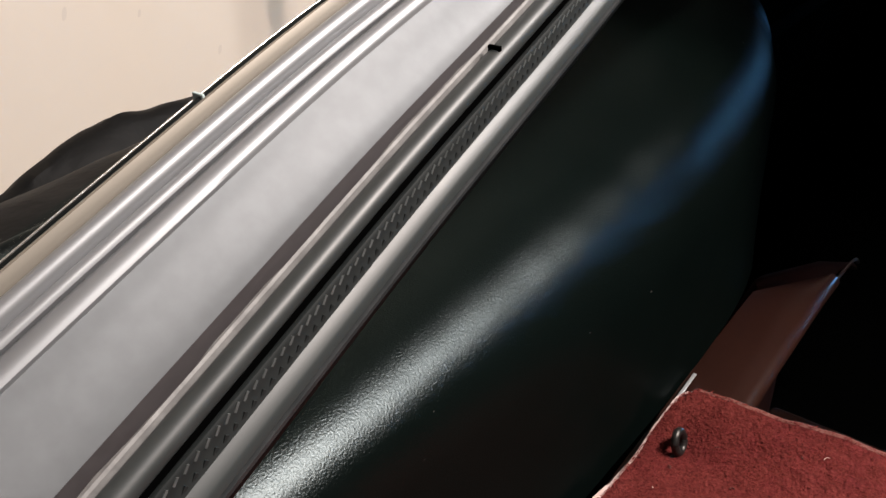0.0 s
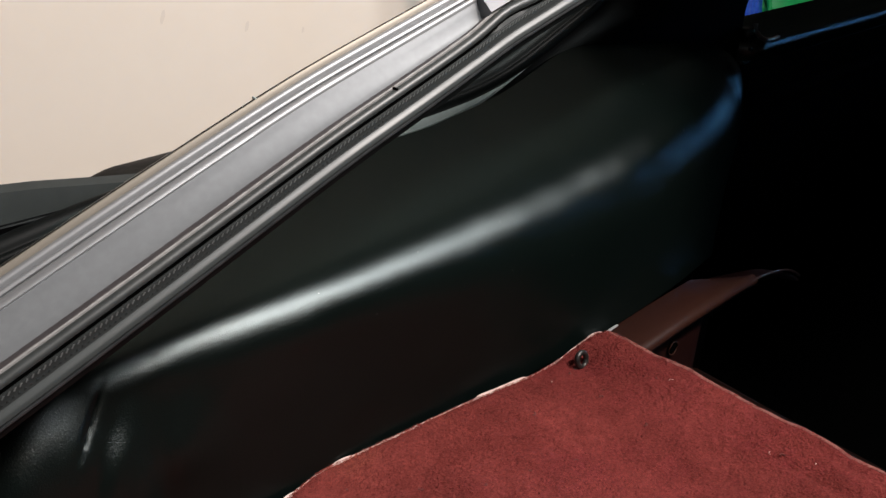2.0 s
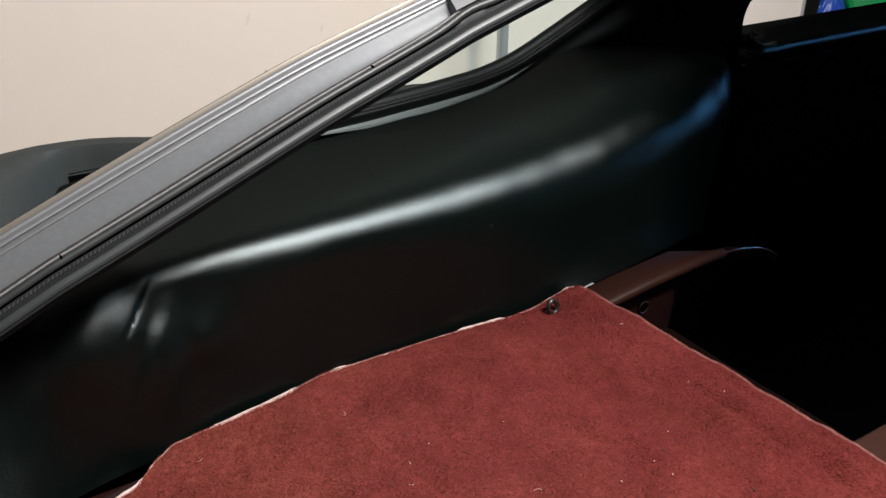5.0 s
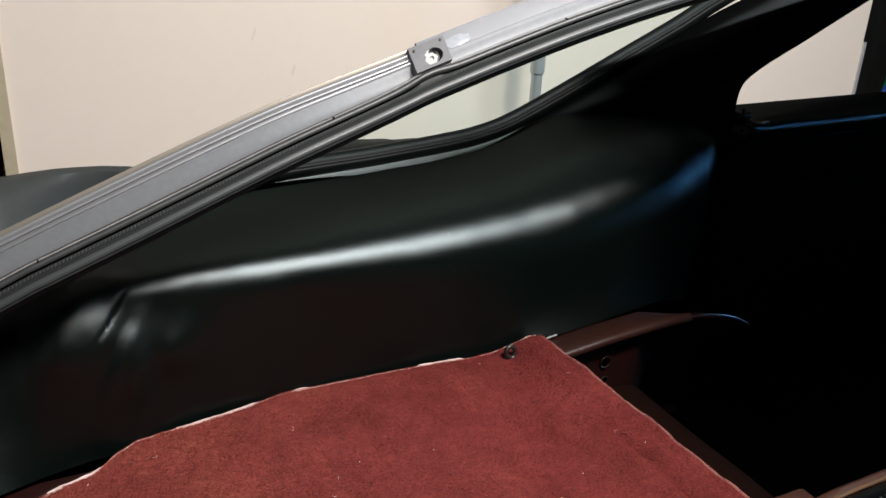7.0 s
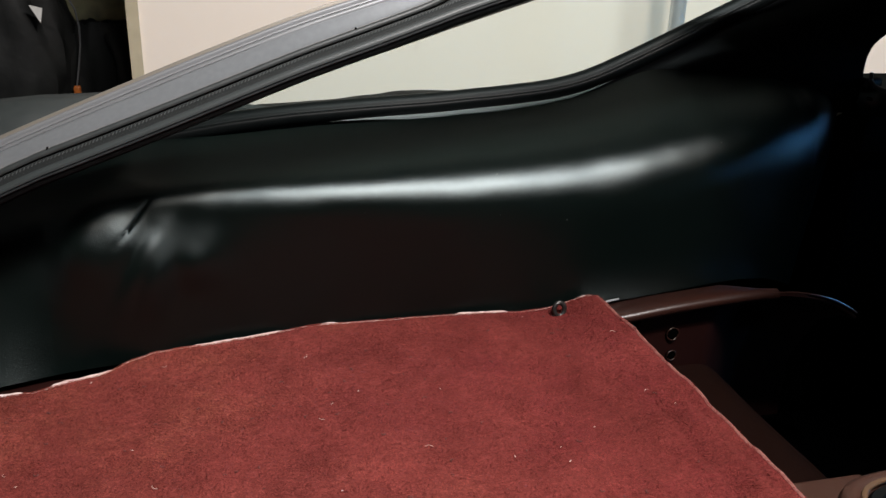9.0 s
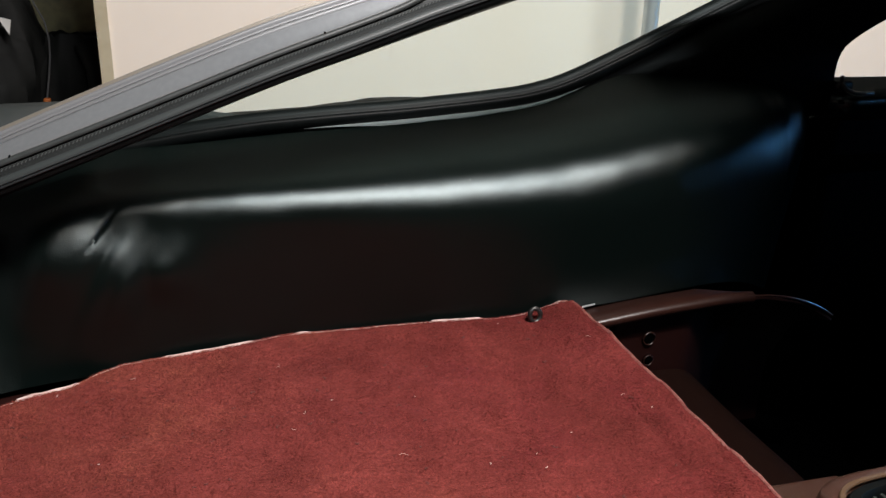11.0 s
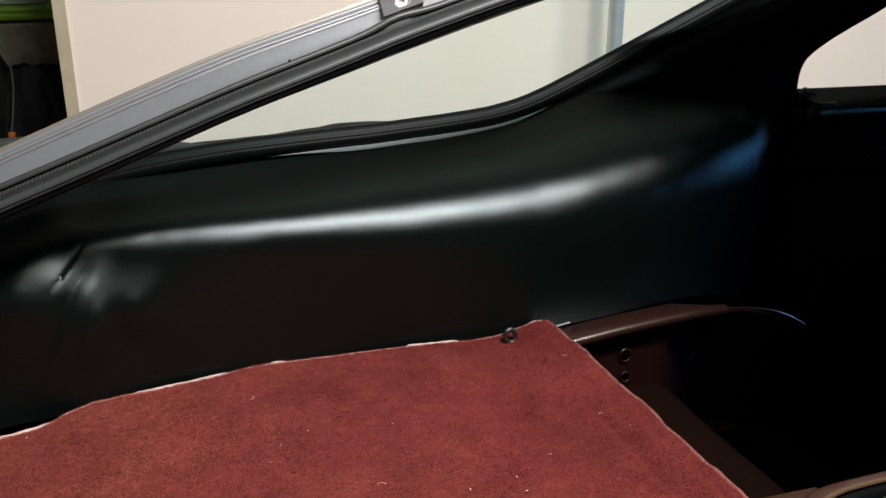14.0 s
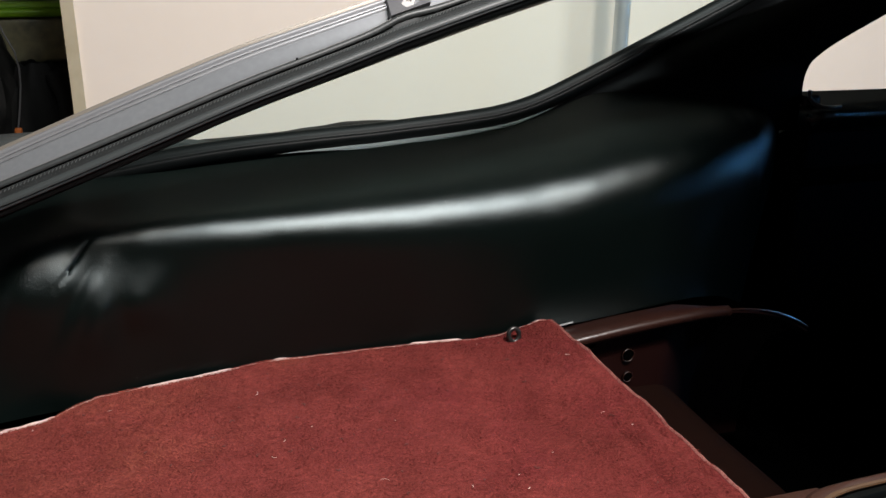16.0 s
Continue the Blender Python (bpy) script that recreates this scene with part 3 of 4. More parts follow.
nicks, ribs = [], []
for x in np.arange(-0.30, 0.80, 0.0036):
    x = float(x) + 0.0004 * bumps(x, 0.0, 60, 3.0)
    lean = Matrix.Rotation(radians(34 + 8 * bumps(x, 0.0, 40, 9.0)), 4, "Y")
    nicks.append(box((0.0009, 0.0004, 0.0027 + 0.0006 * bumps(x, 0.0, 90, 5.0)), on_rail(x, 0.0656, -0.0380), 0, turn=lean))
    ribs.append(box((0.0012, 0.0005, 0.0028), on_rail(x + 0.0016, 0.0662, -0.0424), 0, turn=lean))
v, f = join(*nicks)
tagged(mesh_ob("knurled_strip", v, f, KNURL, car, smooth=False), kind="stuff")
v, f = join(*ribs)
tagged(mesh_ob("clip_ribs", v, f, CLIPGREY, car, smooth=False), kind="stuff")
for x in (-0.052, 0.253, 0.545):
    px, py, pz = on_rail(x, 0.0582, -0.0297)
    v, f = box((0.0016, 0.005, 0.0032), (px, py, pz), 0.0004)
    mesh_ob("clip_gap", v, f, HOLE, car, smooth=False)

# tailgate striker
sx = 0.376
sz = float(table(sx, RAIL, 1, 0.04))
slope = math.atan2(float(table(sx + 0.03, RAIL, 1, 0.04)) - sz, 0.03)
cs, sn = math.cos(slope), math.sin(slope)
SM = Matrix(((cs, 0.0, 0.0, sx), (0.0, 0.62, 0.785, 0.22 - 0.0265), (sn, -0.785, 0.62, sz - 0.0095), (0, 0, 0, 1)))
bm = bmesh.new()
n = 24
ring_in = [bm.verts.new((0.004 + 0.0110 * math.cos(2 * math.pi * k / n), 0, -0.0035 + 0.0100 * math.sin(2 * math.pi * k / n))) for k in range(n)]


def square_edge(a, hx, hz):
    c, s = math.cos(a), math.sin(a)
    q = max(abs(c) / hx, abs(s) / hz)
    return c / q, s / q


ring_out = []
for k in range(n):
    a = 2 * math.pi * k / n
    for q in (0.661, math.pi - 0.661, math.pi + 0.661, 2 * math.pi - 0.661):
        if abs(a - q) < 0.135:
            a = q
    px, pz = square_edge(a, 0.0225, 0.0175)
    ring_out.append(bm.verts.new((px, 0, pz)))
faces_f = [bm.faces.new((ring_in[k], ring_in[(k + 1) % n], ring_out[(k + 1) % n], ring_out[k])) for k in range(n)]
bm.normal_update()
ext = bmesh.ops.extrude_face_region(bm, geom=faces_f)
bmesh.ops.translate(bm, vec=(0, 0.012, 0), verts=[g for g in ext["geom"] if isinstance(g, bmesh.types.BMVert)])
bm.transform(SM)
bm.verts.index_update()
v, f = [q.co.copy() for q in bm.verts], [[q.index for q in t.verts] for t in bm.faces]
bm.free()
striker = mesh_ob("striker_bracket", v, f, STEEL, car, "dark grey steel striker bracket with an oval opening", smooth=False)
v, f = lathe([(0.0001, -0.004), (0.0072, -0.004), (0.0080, -0.003), (0.0080, 0.006), (0.0036, 0.0065), (0.0030, 0.004)], (0, 0, 0), 6, SM @ Matrix.Translation((-0.0005, 0.006, -0.0065)) @ Matrix.Rotation(radians(90), 4, "X"))
mesh_ob("roller", v, f, NYLON, striker, "pale worn hexagonal roller")
v, f = lathe([(0.0001, 0.0), (0.0030, 0.0), (0.0030, 0.005), (0.0001, 0.0055)], (0, 0, 0), 12, SM @ Matrix.Translation((0.0085, 0.0085, 0.0005)) @ Matrix.Rotation(radians(90), 4, "X"))
mesh_ob("bolt", v, f, DARKSTEEL, striker)
v, f = box((0.040, 0.002, 0.030), (0.0, 0.0115, 0), 0.0, turn=None)
v = [SM @ Vector(p) for p in v]
mesh_ob("back_plate", v, f, STEEL, striker, smooth=False)
for px, pz in ((-0.017, 0.011), (0.017, 0.012)):
    v, f = lathe([(0.0001, 0.0), (0.0016, 0.0), (0.0014, 0.0010), (0.0001, 0.0012)], (0, 0, 0), 10, SM @ Matrix.Translation((px, -0.0002, pz)) @ Matrix.Rotation(radians(90), 4, "X"))
    mesh_ob("screw", v, f, DARKSTEEL, striker)

# pale patch painted in for a reflection on the glossy channel before the striker
PALEGLINT = mat("pale_glint", (0.30, 0.32, 0.345), 0.3, grain=[(90, 0.6, (0.20, 0.215, 0.235))], bump=[("noise", 120, 0.4, 0.002)])
mid, rim = [], []
for k in range(26):
    a = 2 * math.pi * k / 26
    r = 1 + 0.35 * bumps(math.cos(a) * 1.7, math.sin(a) * 1.7, 1.0, 4.0)
    x, u = 0.414 + 0.017 * r * math.cos(a), 0.0148 + 0.0066 * r * math.sin(a)
    z = float(table(x, RAIL, 1, 0.04)) - 0.0022 - 0.71 * (u - 0.004)
    rim.append((x, 0.22 - u, z - 0.0004))
    mid.append((0.414 + (x - 0.414) * 0.8, 0.22 - (0.0148 + (u - 0.0148) * 0.8), float(table(0.414 + (x - 0.414) * 0.8, RAIL, 1, 0.04)) - 0.0022 - 0.71 * (0.0148 + (u - 0.0148) * 0.8 - 0.004) + 0.0006))
mesh_ob("painted_glint", mid + rim, [tuple(range(26))] + [(k, (k + 1) % 26, 26 + (k + 1) % 26, 26 + k) for k in range(26)] + [tuple(26 + k for k in range(26))], PALEGLINT, car, "pale patch painted in for a reflection on the channel")

# rear side glass, leaning in from the seal to the rail
G = []
for x in np.arange(0.06, 1.0, 0.02):
    z0, z1 = float(np.interp(x, xs_s, zs_s)) - 0.004, float(table(x, RAIL, 1, 0.04)) - 0.02
    G.append([(x, 0.442 - 0.21 * s * s * 0.15 - 0.21 * s * 0.85, z0 + (max(z1, z0 + 0.004) - z0) * s) for s in np.linspace(0, 1, 9)])
v, f = sheet(G, 0.004)
pane = mesh_ob("quarter_glass", v, f, GLASS, car, "faintly green tinted side window glass")
pane.visible_shadow = False

# rear wing outside the window: crest height along x
WING = [(-1.3, 0.55), (-0.9, 0.74), (-0.6, 0.824), (-0.4, 0.860), (-0.2, 0.881), (-0.08, 0.891), (0.0, 0.899), (0.06, 0.900), (0.12, 0.893), (0.2, 0.884), (0.35, 0.878), (0.6, 0.880), (1.0, 0.884), (1.4, 0.884), (2.4, 0.87)]
W = []
for x in np.arange(-1.3, 2.41, 0.03):
    c = float(table(x, WING, 1, 0.03))
    k = min(1, max(0, (0.22 - x) / 0.26))
    k = k * k * (3 - 2 * k)
    q = 1 - min(1, max(0, (0.02 - x) / 0.12))
    c -= q * (0.0190 + 0.0125 * (1 - k))
    row = [(0.335 + 0.123 * q, c - 0.06), (0.375 + 0.085 * q, c - 0.018), (0.401 + 0.062 * q, c - 0.004), (0.425 + 0.048 * q, c)]
    row += [(0.455 + 0.03 * q, c - 0.012), (0.475 + 0.025 * q, c - 0.026), (0.51, c - 0.048), (0.54, c - 0.072), (0.58, c - 0.102), (0.61, c - 0.140), (0.625, c - 0.20), (0.625, c - 0.30), (0.60, c - 0.42)]
    W.append([(x, y, z) for y, z in row])
v, f = sheet(W, 0.004)
mesh_ob("rear_wing", v, f, BODYBLACK, car, "dark dusty painted rear wing")

# pillar between side window and door window
DOORWIN = [(0.87, 1.030), (0.912, 1.030), (0.930, 1.031), (0.947, 1.038), (0.965, 1.056), (0.985, 1.085), (1.010, 1.130), (1.040, 1.178), (1.075, 1.235), (1.12, 1.31), (1.16, 1.38)]
Q = []
for z in np.concatenate([np.linspace(0.848, 0.97, 18), np.linspace(0.98, 1.17, 14)]):
    a, b = float(np.interp(z + 0.010, zs_s, xs_s)) + 0.002, float(table(z, DOORWIN, 1, 0.006))
    lean = 0.30 * max(0, z - 0.95)
    row = []
    for s in np.linspace(0, 1, 15):
        bulge = 0.012 * math.sin(math.pi * s) ** 0.7
        row.append((a + (b - a) * s, 0.428 - 0.060 * s ** 0.8 - bulge - lean, z))
    Q.append(row)
v, f = sheet(Q, 0.030, push=(0, -1, 0))
mesh_ob("pillar_trim", v, f, DOORTRIM, car, "black covered pillar between the two side windows")

# door: inner panel with a rounded top rail
D = []
for x in np.concatenate([np.arange(1.025, 1.06, 0.007), np.arange(1.06, 2.31, 0.05)]):
    e = max(0.0, 1.0 - (x - 1.025) / 0.03)
    row = [(0.41, 0.30), (0.375, 0.34), (0.37, 0.60), (0.372, 0.755), (0.358, 0.765), (0.355, 0.775), (0.370, 0.785), (0.368, 0.84), (0.356, 0.846), (0.342, 0.860), (0.339, 0.870), (0.343, 0.8805), (0.358, 0.889), (0.380, 0.8935), (0.396, 0.8965), (0.422, 0.8965), (0.43, 0.885)]
    D.append([(x, y + 0.035 * e * e + 0.055 * (x - 1.025), z - 0.006 * e - 0.024 * (x - 1.025)) for y, z in row])
E = []
for r in D:
    q = [np.array(p) for p in r[7:]]
    for _ in range(3):
        q = [q[0]] + [a * w + b * (1 - w) for a, b in zip(q, q[1:]) for w in (0.75, 0.25)] + [q[-1]]
    E.append(q)
v, f = sheet([r[:9] for r in D], 0.012)
door = mesh_ob("door", v, f, DOORTRIM, car, "black door trim with a rounded top rail")
v, f = sheet(E, 0.010)
mesh_ob("top_rail", v, f, VINYL, door, "rounded black vinyl rail under the door window")
v, f = box((0.030, 0.020, 0.016), (1.040, 0.362, 0.893), 0.006, 3)
mesh_ob("lock_cover", v, f, TRIMBLACK, door)
v, f = wire([(1.026, 0.346, 0.910), (1.023, 0.341, 0.901), (1.028, 0.336, 0.893), (1.040, 0.333, 0.888), (1.058, 0.333, 0.886), (1.076, 0.336, 0.886)], 0.0032, 10)
mesh_ob("corner_bead", v, f, BEAD, door, "worn black bead round the window corner")
v, f = lathe([(0.0001, 0.0), (0.0060, 0.0), (0.0075, 0.004), (0.0055, 0.009), (0.0001, 0.010)], (1.112, 0.366, 0.872), 16, Matrix.Rotation(radians(75), 4, "X"))
mesh_ob("lock_knob", v, f, VINYL, door, "small black lock knob")
v, f = wire([(1.03 + 0.016 * math.cos(a), 0.352, 0.862 + 0.010 * math.sin(a)) for a in np.linspace(-2.4, 1.4, 12)], 0.0028)
mesh_ob("pull_loop", v, f, TRIMBLACK, door)

# roof, windscreen frame, bulkheads and far side: plain shell that closes the car
R = []
for x in np.linspace(0.755, 2.30, 19):
    R.append([(x, y, 1.235 - 0.10 * ((y + 0.30) / 0.62) ** 4 - 0.03 * ((x - 1.2) / 0.75) ** 2) for y in np.linspace(-0.90, 0.30, 13)])
v, f = sheet(R, 0.02)
mesh_ob("roof", v, f, TRIMBLACK, car, "black lined roof")
v, f = join(box((3.2, 0.05, 0.56), (0.7, -1.08, 0.60), 0.01), box((0.06, 1.30, 0.40), (-0.92, -0.32, 0.50), 0.01), box((0.10, 1.62, 0.56), (2.36, -0.21, 0.52), 0.02), box((2.55, 0.012, 0.54), (1.075, 0.462, 0.575), 0.002))
mesh_ob("shell", v, f, TRIMBLACK, car, smooth=False)
v, f = box((3.2, 1.56, 0.03), (0.75, -0.30, 0.30), 0.004)
mesh_ob("floor_pan", v, f, TRIMBLACK, car, smooth=False)
for y in (-0.75, 0.12):
    for x in (-0.55, 2.05):
        v, f = lathe([(0.10, -0.08), (0.29, -0.09), (0.32, -0.06), (0.32, 0.06), (0.29, 0.09), (0.10, 0.08)], (x, y, 0.32), 32, Matrix.Rotation(radians(90), 4, "X"))
        mesh_ob("wheel", v, f, RUBBER, car)

# inner wheel arch panel in front of the luggage floor: flange crest along x
ARCH = [(0.40, 0.640), (0.50, 0.652), (0.573, 0.661), (0.64, 0.669), (0.70, 0.674), (0.76, 0.678), (0.80, 0.677), (0.83, 0.673), (0.87, 0.662), (0.91, 0.642), (0.95, 0.61), (0.98, 0.57)]
# a lighter maroon than the arch panel below the flange
FLANGE = mat("lighter_maroon", (0.0215, 0.0080, 0.0056), 0.29, spec=0.55, grain=[(12, 0.5, (0.0205, 0.0070, 0.0052)), (200, 0.2, (0.042, 0.0165, 0.0122))], bump=[("noise", 60, 0.05, 0.001)])
A, F = [], []
for x in np.arange(0.40, 0.925, 0.010):
    c = float(table(x, ARCH, 1, 0.02))
    wide = 0.062 - 0.056 * min(1, max(0, (x - 0.74) / 0.08))
    under = 0.11 * min(1, max(0, (x - 0.71) / 0.12))
    F.append([(x, y, z) for y, z in [(0.142 + wide, c - 0.014), (0.142 + wide * 0.8, c - 0.009), (0.142 + wide * 0.45, c - 0.003), (0.152, c), (0.1475, c - 0.001), (0.1440, c - 0.0035), (0.1425, c - 0.007), (0.144, c - 0.012), (0.150, c - 0.016)]])
    low = 0.50 if c > 0.56 else c - 0.06
    A.append([(x, y, z) for y, z in [(0.153, c - 0.012), (0.159 + 0.2 * under, c - 0.020), (0.161 + 0.6 * under, c - 0.05), (0.162 + under, min(low, c - 0.055)), (0.163 + under, 0.40)]])
v, f = sheet(A, -0.003)
arch = mesh_ob("wheel_arch_panel", v, f, MAROON, car, "dark maroon painted arch panel under a rolled flange")
v, f = sheet(F[:40], -0.003)
mesh_ob("flange", v, f, FLANGE, arch, "glossy brown-maroon rolled flange")
v, f = wire([(r[3][0], 0.1455 + 0.006 * (k / 12) ** 2, r[3][2] - 0.004) for k, r in enumerate(F[38:])], 0.0016, 8)
mesh_ob("flange_lip", v, f, FLANGE, arch, "thin rolled lip running down the front of the arch")
for x, z, r in ((0.655, 0.621, 0.0075), (0.657, 0.590, 0.006), (0.603, 0.642, 0.005)):
    v, f = lathe([(0.0001, 0.001), (r * 0.85, 0.001), (r, 0.0), (r * 1.25, 0.0012), (r * 1.3, 0.0002)], (x, 0.1600, z), 18, Matrix.Rotation(radians(90), 4, "X"))
    mesh_ob("panel_hole", v, f, HOLE, arch)
    # lighter ring stands for the lit edge of the hole
    v, f = wire([(x + 1.12 * r * math.cos(a), 0.1585 - 0.0004 * math.sin(3 * a), z + 1.12 * r * math.sin(a)) for a in np.linspace(0, 2 * math.pi, 25)], 0.0008, 6)
    mesh_ob("hole_rim", v, f, FLANGE, arch, "thin lighter rim put in for the hole's lit edge")
# thin metal strip put in for the bright glint on the flange's rear edge
v, f = box((0.036, 0.003, 0.0016), (0.576, 0.1965, 0.6556), 0.0006, turn=Matrix.Rotation(radians(-8), 4, "Y"))
mesh_ob("edge_glint", v, f, GALV, car, "thin pale strip put in for a glint beside the flange")

# luggage floor board and the step in front of it
v, f = join(box((1.30, 0.95, 0.016), (-0.102, -0.30, 0.620), 0.003), box((0.02, 0.95, 0.20), (0.535, -0.30, 0.525), 0.003))
mesh_ob("luggage_floor", v, f, MAROON, car, "maroon painted luggage floor", smooth=False)
BROWNFELT = mat("brown_felt", (0.0064, 0.0019, 0.00110), 0.85, spec=0.05, grain=[(14, 0.5, (0.0042, 0.0015, 0.0009)), (300, 0.4, (0.0080, 0.0031, 0.0018))], bump=[("noise", 500, 0.4, 0.001)])
L = []
for y in np.linspace(-0.82, 0.158, 40):
    row = [(0.535, 0.562), (0.60, 0.562), (0.66, 0.5615)] + [(0.690 + 0.035 * math.sin(a), 0.5265 + 0.035 * math.cos(a)) for a in np.linspace(0, math.pi / 2, 8)] + [(0.726, 0.45), (0.727, 0.30)]
    L.append([(x + 0.002 * bumps(y, x, 7, 3.0), y, z + 0.0012 * bumps(x, y, 16, 5.0)) for x, z in row])
v, f = sheet(L, 0.012)
mesh_ob("rear_bulkhead", v, f, BROWNFELT, car, "brown felt covered ledge behind the seats")

# ---------------------------------------------------------------- carpet on the luggage floor
EDGE = [(-0.70, 0.06), (-0.30, 0.095), (-0.124, 0.117), (-0.076, 0.124), (-0.028, 0.142), (0.0, 0.172), (0.024, 0.190), (0.08, 0.192), (0.144, 0.198), (0.204, 0.212), (0.29, 0.206), (0.367, 0.201), (0.45, 0.192), (0.51, 0.194), (0.535, 0.192), (0.546, 0.189), (0.556, 0.180)]


LIE = [(-0.7, 0.640), (-0.1, 0.643), (0.024, 0.646), (0.204, 0.650), (0.367, 0.6545), (0.45, 0.655), (0.49, 0.657), (0.52, 0.664), (0.55, 0.674), (0.60, 0.678)]


def carpet_z(x, y):
    z = float(table(x, LIE, 1, 0.012))
    inward = min(1, max(0, (0.19 - y) / 0.30))
    z += inward * (0.006 + 0.008 * min(1, max(0, (x - 0.38) / 0.15)))
    z += (0.0050 * bumps(x, y, 8, 4.4) + 0.0050 * bumps(x, y, 17, 8.1) + 0.0022 * bumps(x, y, 45, 2.1) + 0.0008 * bumps(x, y, 130, 6.1)) * min(1, 0.35 + (0.20 - y) * 8)
    z -= 0.0026 * math.exp(-((x - 0.516 - 0.02 * y) / 0.0035) ** 2) * min(1, max(0, (0.0 - y) / 0.05))
    z -= 0.0020 * math.exp(-((x - 0.543 - 0.01 * y) / 0.0028) ** 2) * min(1, max(0, (-0.05 - y) / 0.04))
    z -= 0.0035 * math.exp(-((x - 0.502) ** 2 + (y - 0.168) ** 2) / 0.00016)
    return z


carpet = thing("carpet", "worn dark red tufted carpet on the luggage floor", "carpet")
C, Bk = [], []
ux = np.concatenate([np.arange(-0.70, -0.14, 0.02), np.arange(-0.14, 0.545, 0.006), np.array([0.546, 0.549, 0.552, 0.5545, 0.556])])
for x in ux:
    far = float(table(x, EDGE, 1, 0.004)) + 0.0015 * bumps(x, 0, 40, 5.0)
    front = 0.0015 * bumps(0, x, 20, 6.0)
    ys = np.concatenate([np.array([far, far - 0.0015, far - 0.004]), np.linspace(far - 0.008, -0.30, 90), np.linspace(-0.31, -0.76, 14)])
    drop = [0.005, 0.0015, 0.0004] + [0] * (len(ys) - 3)
    e = 0.004 * max(0, (x - 0.552) / 0.004) ** 2
    C.append([(x + (0.0016 * bumps(0, y, 9, 2.0) if x > 0.5 else 0), y, carpet_z(x, y) - d - e) for y, d in zip(ys, drop)])
    Bk.append([(x + 0.0012 if x > 0.5 else x, y + (0.0022 + 0.0022 * bumps(x, 0, 14, 9.0) if k == 0 else 0), carpet_z(x, y) - 0.0058) for k, y in enumerate(ys[::4])])
v, f = sheet(C, 0.0055, push=(0, 0, 1))
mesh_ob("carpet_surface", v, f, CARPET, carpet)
v, f = sheet(Bk, 0.003, push=(0, 0, 1))
mesh_ob("backing", v, f, BACKING, carpet, "frayed pale carpet backing")


# pale torn edge of the backing, showing along the far side and the front
rows_b = []
for x in np.arange(-0.13, 0.552, 0.004):
    far = float(table(x, EDGE, 1, 0.004))
    show = max(0.0, 0.22 + 1.5 * bumps(x, 0.0, 13, 4.2) + 0.6 * bumps(x, 0.0, 60, 1.2))
    w = 0.0003 + 0.0016 * min(1.0, show) * (0.7 + 0.6 * bumps(x, 1.0, 120, 3.0))
    z = carpet_z(x, far) + 0.0006 - 0.002 * max(0.0, 1 - show * 5)
    rows_b.append([(x, far - 0.003, z - 0.001), (x, far, z + 0.0004), (x, far + w * 0.6, z + 0.0003), (x, far + w, z - 0.0012)])
v, f = sheet(rows_b, 0.0012, push=(0, 0, 1))
mesh_ob("far_edge", v, f, BACKING, carpet, "torn pale edge of the carpet backing")
rows_b = []
for y in np.arange(-0.40, 0.182, 0.004):
    x0 = 0.5555 + 0.0016 * bumps(0, y, 9, 2.0)
    w = 0.0006 + 0.0012 * max(0, 0.2 + bumps(0.0, y, 16, 7.7))
    z = carpet_z(0.553, y)
    rows_b.append([(x0 - 0.002, y, z - 0.0005), (x0, y, z + 0.0006), (x0 + w * 0.7, y, z + 0.0002), (x0 + w, y, z - 0.003)])
v, f = sheet(rows_b, 0.0012, push=(0, 0, 1))
mesh_ob("front_edge", v, f, EDGING, carpet, "pale worn front edge of the carpet")


